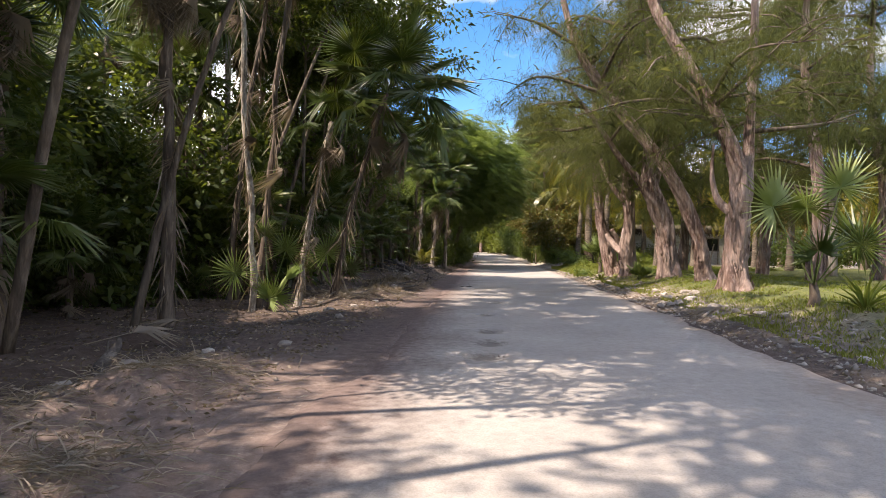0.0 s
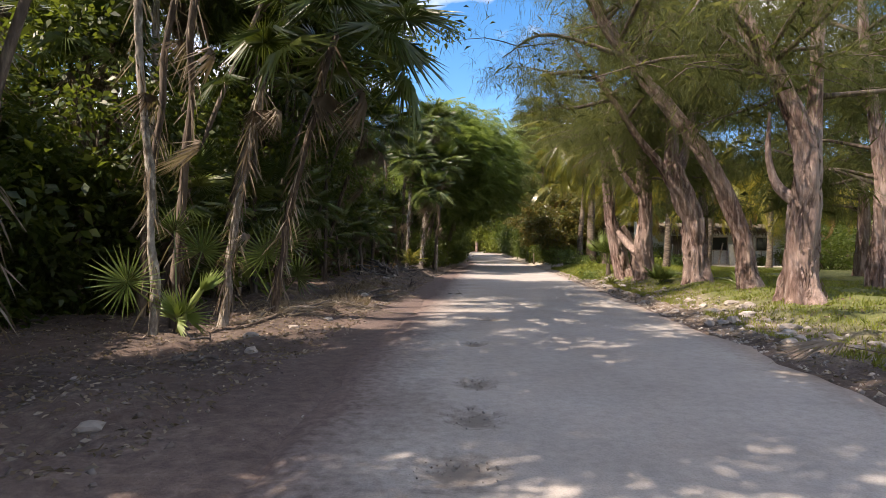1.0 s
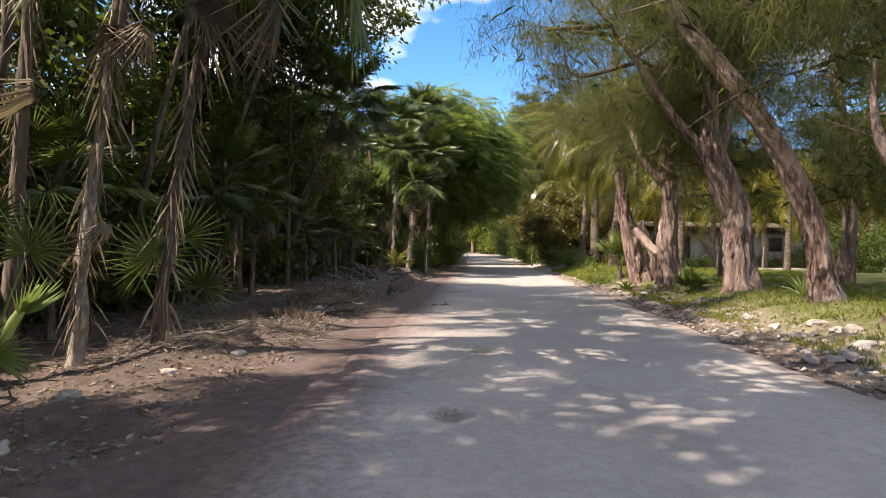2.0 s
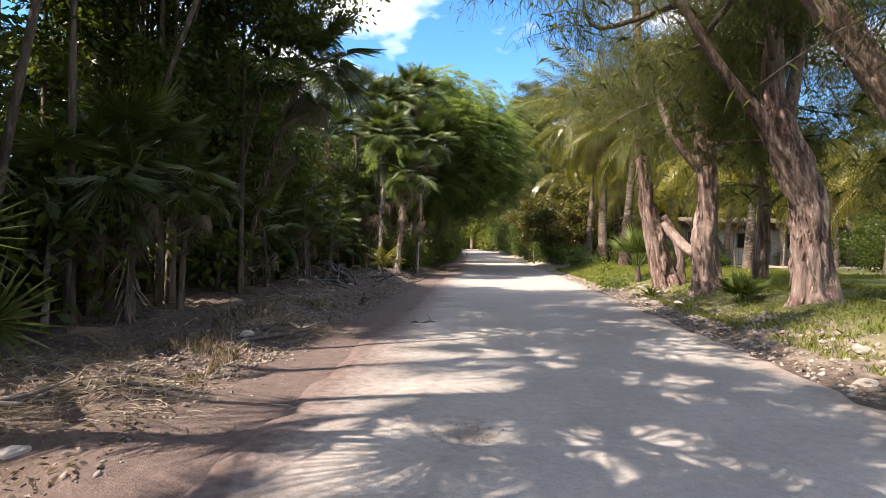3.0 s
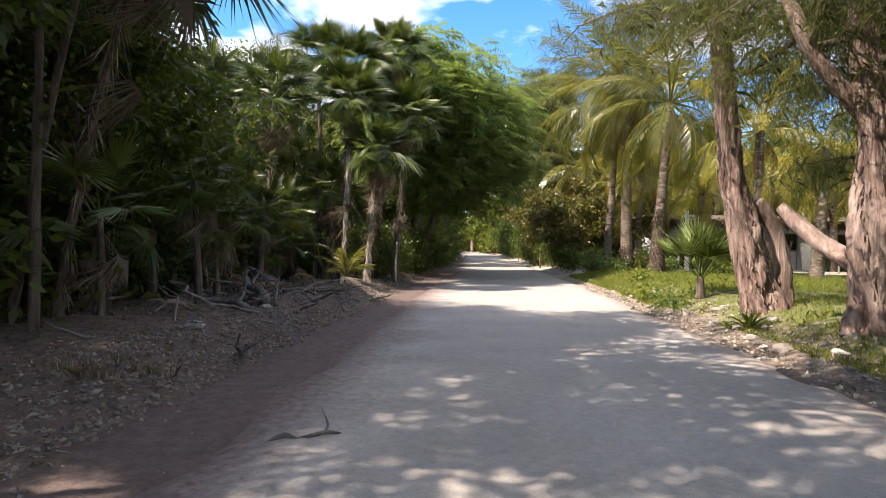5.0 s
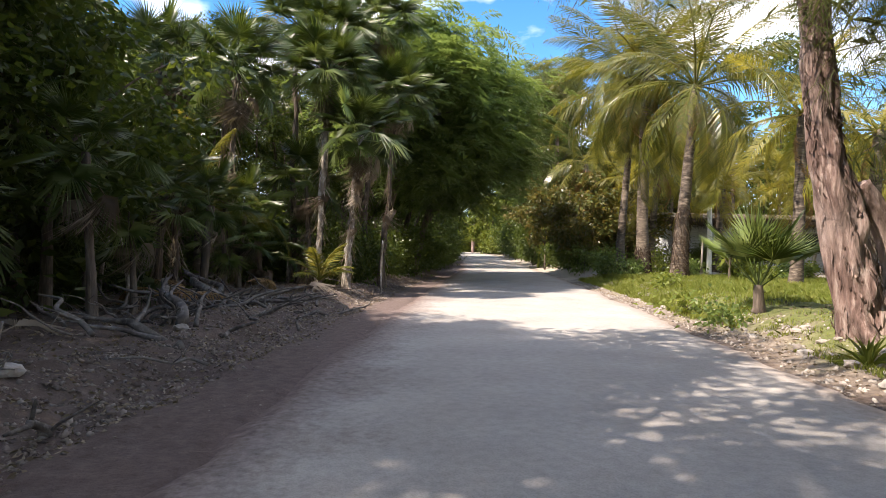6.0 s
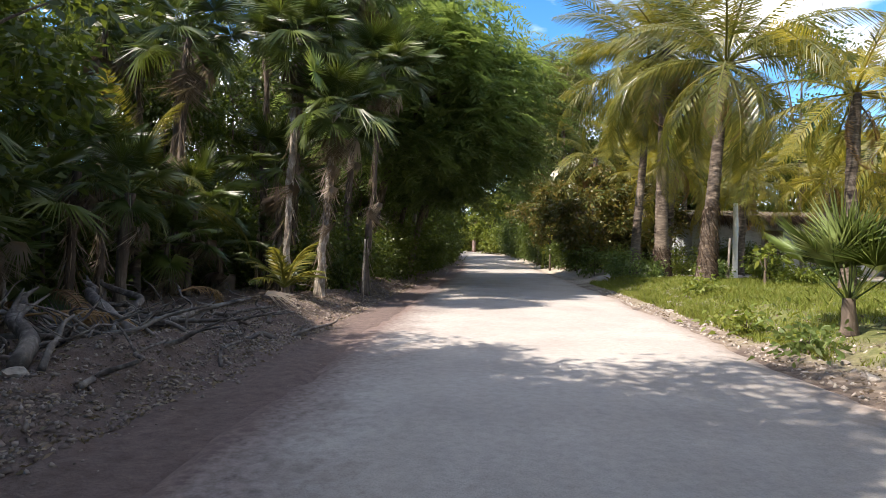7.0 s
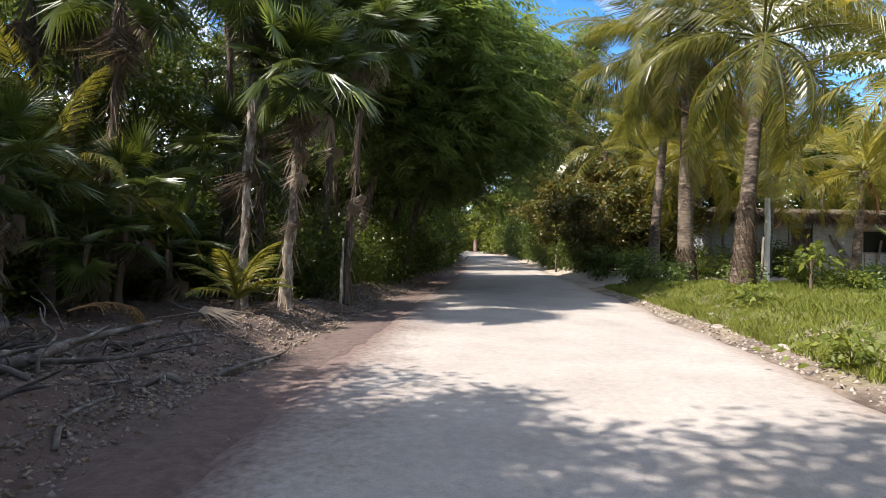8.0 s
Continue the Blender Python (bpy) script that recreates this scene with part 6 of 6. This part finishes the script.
def rock_mesh(seed):
    bm = bmesh.new()
    bmesh.ops.create_icosphere(bm, subdivisions=2, radius=1.0)
    for v in bm.verts:
        p = v.co * 1.3 + Vector((seed * 7.1, seed * 3.3, 0))
        v.co *= 1 + 0.45 * noise.noise(p) + 0.2 * noise.noise(p * 2.7)
        v.co.z *= 0.62
    me = bpy.data.meshes.new("rock")
    bm.to_mesh(me)
    bm.free()
    me.materials.append(M_STONE)
    return me


ROCKS = [rock_mesh(k) for k in range(6)]
for k in range(110):
    y = rng.uniform(3.5, 25) if k < 90 else rng.uniform(25, 34)
    x = float(road_mid(y) + road_half(y)) + rng.uniform(0.12, 1.05)
    s = rng.uniform(0.025, 0.09) * (1.15 if 8 < y < 12 or 17 < y < 22 else 0.75)
    tagged(piece("rock", ROCKS[k % 6], None, None, pose(x, y, gz(x, y) + 0.15 * s, rng.uniform(-15, 15), rng.uniform(-15, 15), rng.uniform(0, 360)) @ Matrix.Diagonal((s * rng.uniform(0.9, 1.5), s, s, 1))), "pale rough limestone rock along the verge", "rock", "rocks along the verge")
for k in range(26):
    y = rng.uniform(1, 30)
    x = float(road_mid(y) - road_half(y)) - rng.uniform(0.9, 2.4)
    s = rng.uniform(0.03, 0.09)
    tagged(piece("rock", ROCKS[k % 6], None, None, pose(x, y, gz(x, y) + 0.1 * s, 0, 0, rng.uniform(0, 360)) @ Matrix.Diagonal((s * 1.3, s, s, 1))), "small grey rock on the brown bank", "rock", "rocks on the bank")


def grass(name, n, y0, y1, s0, s1, seed, h, patch=0.45, side=1):
    b, r = scatter(n, y0, y1, s0, s1, side, seed)
    keep = vnoise(b[:, 0] * 1.3, b[:, 1] * 1.3, 15) * 0.7 + vnoise(b[:, 0] * 4, b[:, 1] * 4, 16) * 0.3 > patch
    b = b[keep]
    n = len(b)
    H = h * r.uniform(0.4, 1.3, (n, 1)) * (0.6 + 0.8 * vnoise(b[:, 0] * 2, b[:, 1] * 2, 17)[:, None])
    a = r.uniform(0, 2 * np.pi, n)
    side_ = np.stack([np.cos(a), np.sin(a), 0 * a], 1) * 0.005
    lean = r.normal(size=(n, 3)) * np.array([0.45, 0.45, 0])
    mid = b + np.array([0, 0, 0.6]) * H + lean * H * 0.3
    tip = b + np.array([0, 0, 0.95]) * H + lean * H
    v = np.stack([b - side_, b + side_, mid + side_ * 0.8, tip, mid - side_ * 0.8], 1).reshape(-1, 3)
    return fast_mesh(name, v, np.arange(5 * n).reshape(-1, 5))


solo("grass", grass("grass", 80000, 2, 30, 0.35, 6.0, 11, 0.062, 0.42), M_GRASS, "patchy green grass on the verge", "grass", "", "stuff")
solo("grass", grass("grass", 62000, 24, 37.5, 0.25, 9.0, 12, 0.11, 0.2), M_GRASS, "sunlit green lawn grass beside the road", "grass", "", "stuff")
solo("dry_grass", grass("dry_grass", 9000, 11.5, 17, 0.8, 2.2, 13, 0.10, 0.6, -1), M_DEAD, "dry straw-coloured grass tufts on the bank", "grass", "", "stuff")


def straw_heap(hx, hy, r, seed):
    """Tangled dry stalks that lie over one another."""
    q = np.random.default_rng(seed)
    n = 900
    p = np.stack([hx + q.normal(size=n) * r * 0.62, hy + q.normal(size=n) * r * 0.45], 1)
    b = np.stack([p[:, 0], p[:, 1], ground_z(p[:, 0], p[:, 1]) + q.uniform(0.0, 0.035, n)], 1)
    way = q.normal(size=(n, 3)) * np.array([1.0, 0.6, 0.22]) + np.array([0, 0, 0.12])
    return leaf_cloud("straw", b, way, q.uniform(0.06, 0.26, n), 0.007, q, 0.15)


M_STRAW = leaf_material("straw", (0.14, 0.112, 0.09), (0.25, 0.208, 0.17), (0.40, 0.35, 0.29), 0.75, 0.2, 0.2)
for k, (hx, hy, r, h) in enumerate(HEAPS):
    solo("straw", straw_heap(hx, hy, r, 80 + k), M_STRAW, "tangled dry straw heaped on the bank", "straw", "heaps of straw", "stuff")


def rubble_patch(hx, hy, r, seed):
    q = np.random.default_rng(seed)
    n = 60
    a = q.uniform(0, 6.28, n)
    d = r * q.uniform(0, 1, n) ** 0.8 * (0.6 + 0.8 * vnoise(np.cos(a) * 2 + seed, np.sin(a) * 2))
    b = np.stack([hx + d * np.cos(a), hy + 1.2 * d * np.sin(a), np.full(n, 0.0)], 1)
    rad = q.uniform(0.002, 0.007, n)
    o = np.array([(1, 0, 0), (-1, 0, 0), (0, 1, 0), (0, -1, 0), (0, 0, 1), (0, 0, -1)], float)
    v = b[:, None, :] + o[None] * rad[:, None, None] + q.normal(size=(n, 6, 3)) * rad[:, None, None] * 0.3
    f = np.array([(0, 2, 4), (2, 1, 4), (1, 3, 4), (3, 0, 4), (2, 0, 5), (1, 2, 5), (3, 1, 5), (0, 3, 5)])
    return fast_mesh("pothole_rubble", v.reshape(-1, 3), (f[None] + 6 * np.arange(n)[:, None, None]).reshape(-1, 3))


for k, (hx, hy, r) in enumerate(HOLES):
    solo("pothole_rubble", rubble_patch(hx, hy, r, 60 + k), M_HOLE, "dark loose rubble in a shallow pothole", "rubble", "potholes", "stuff")
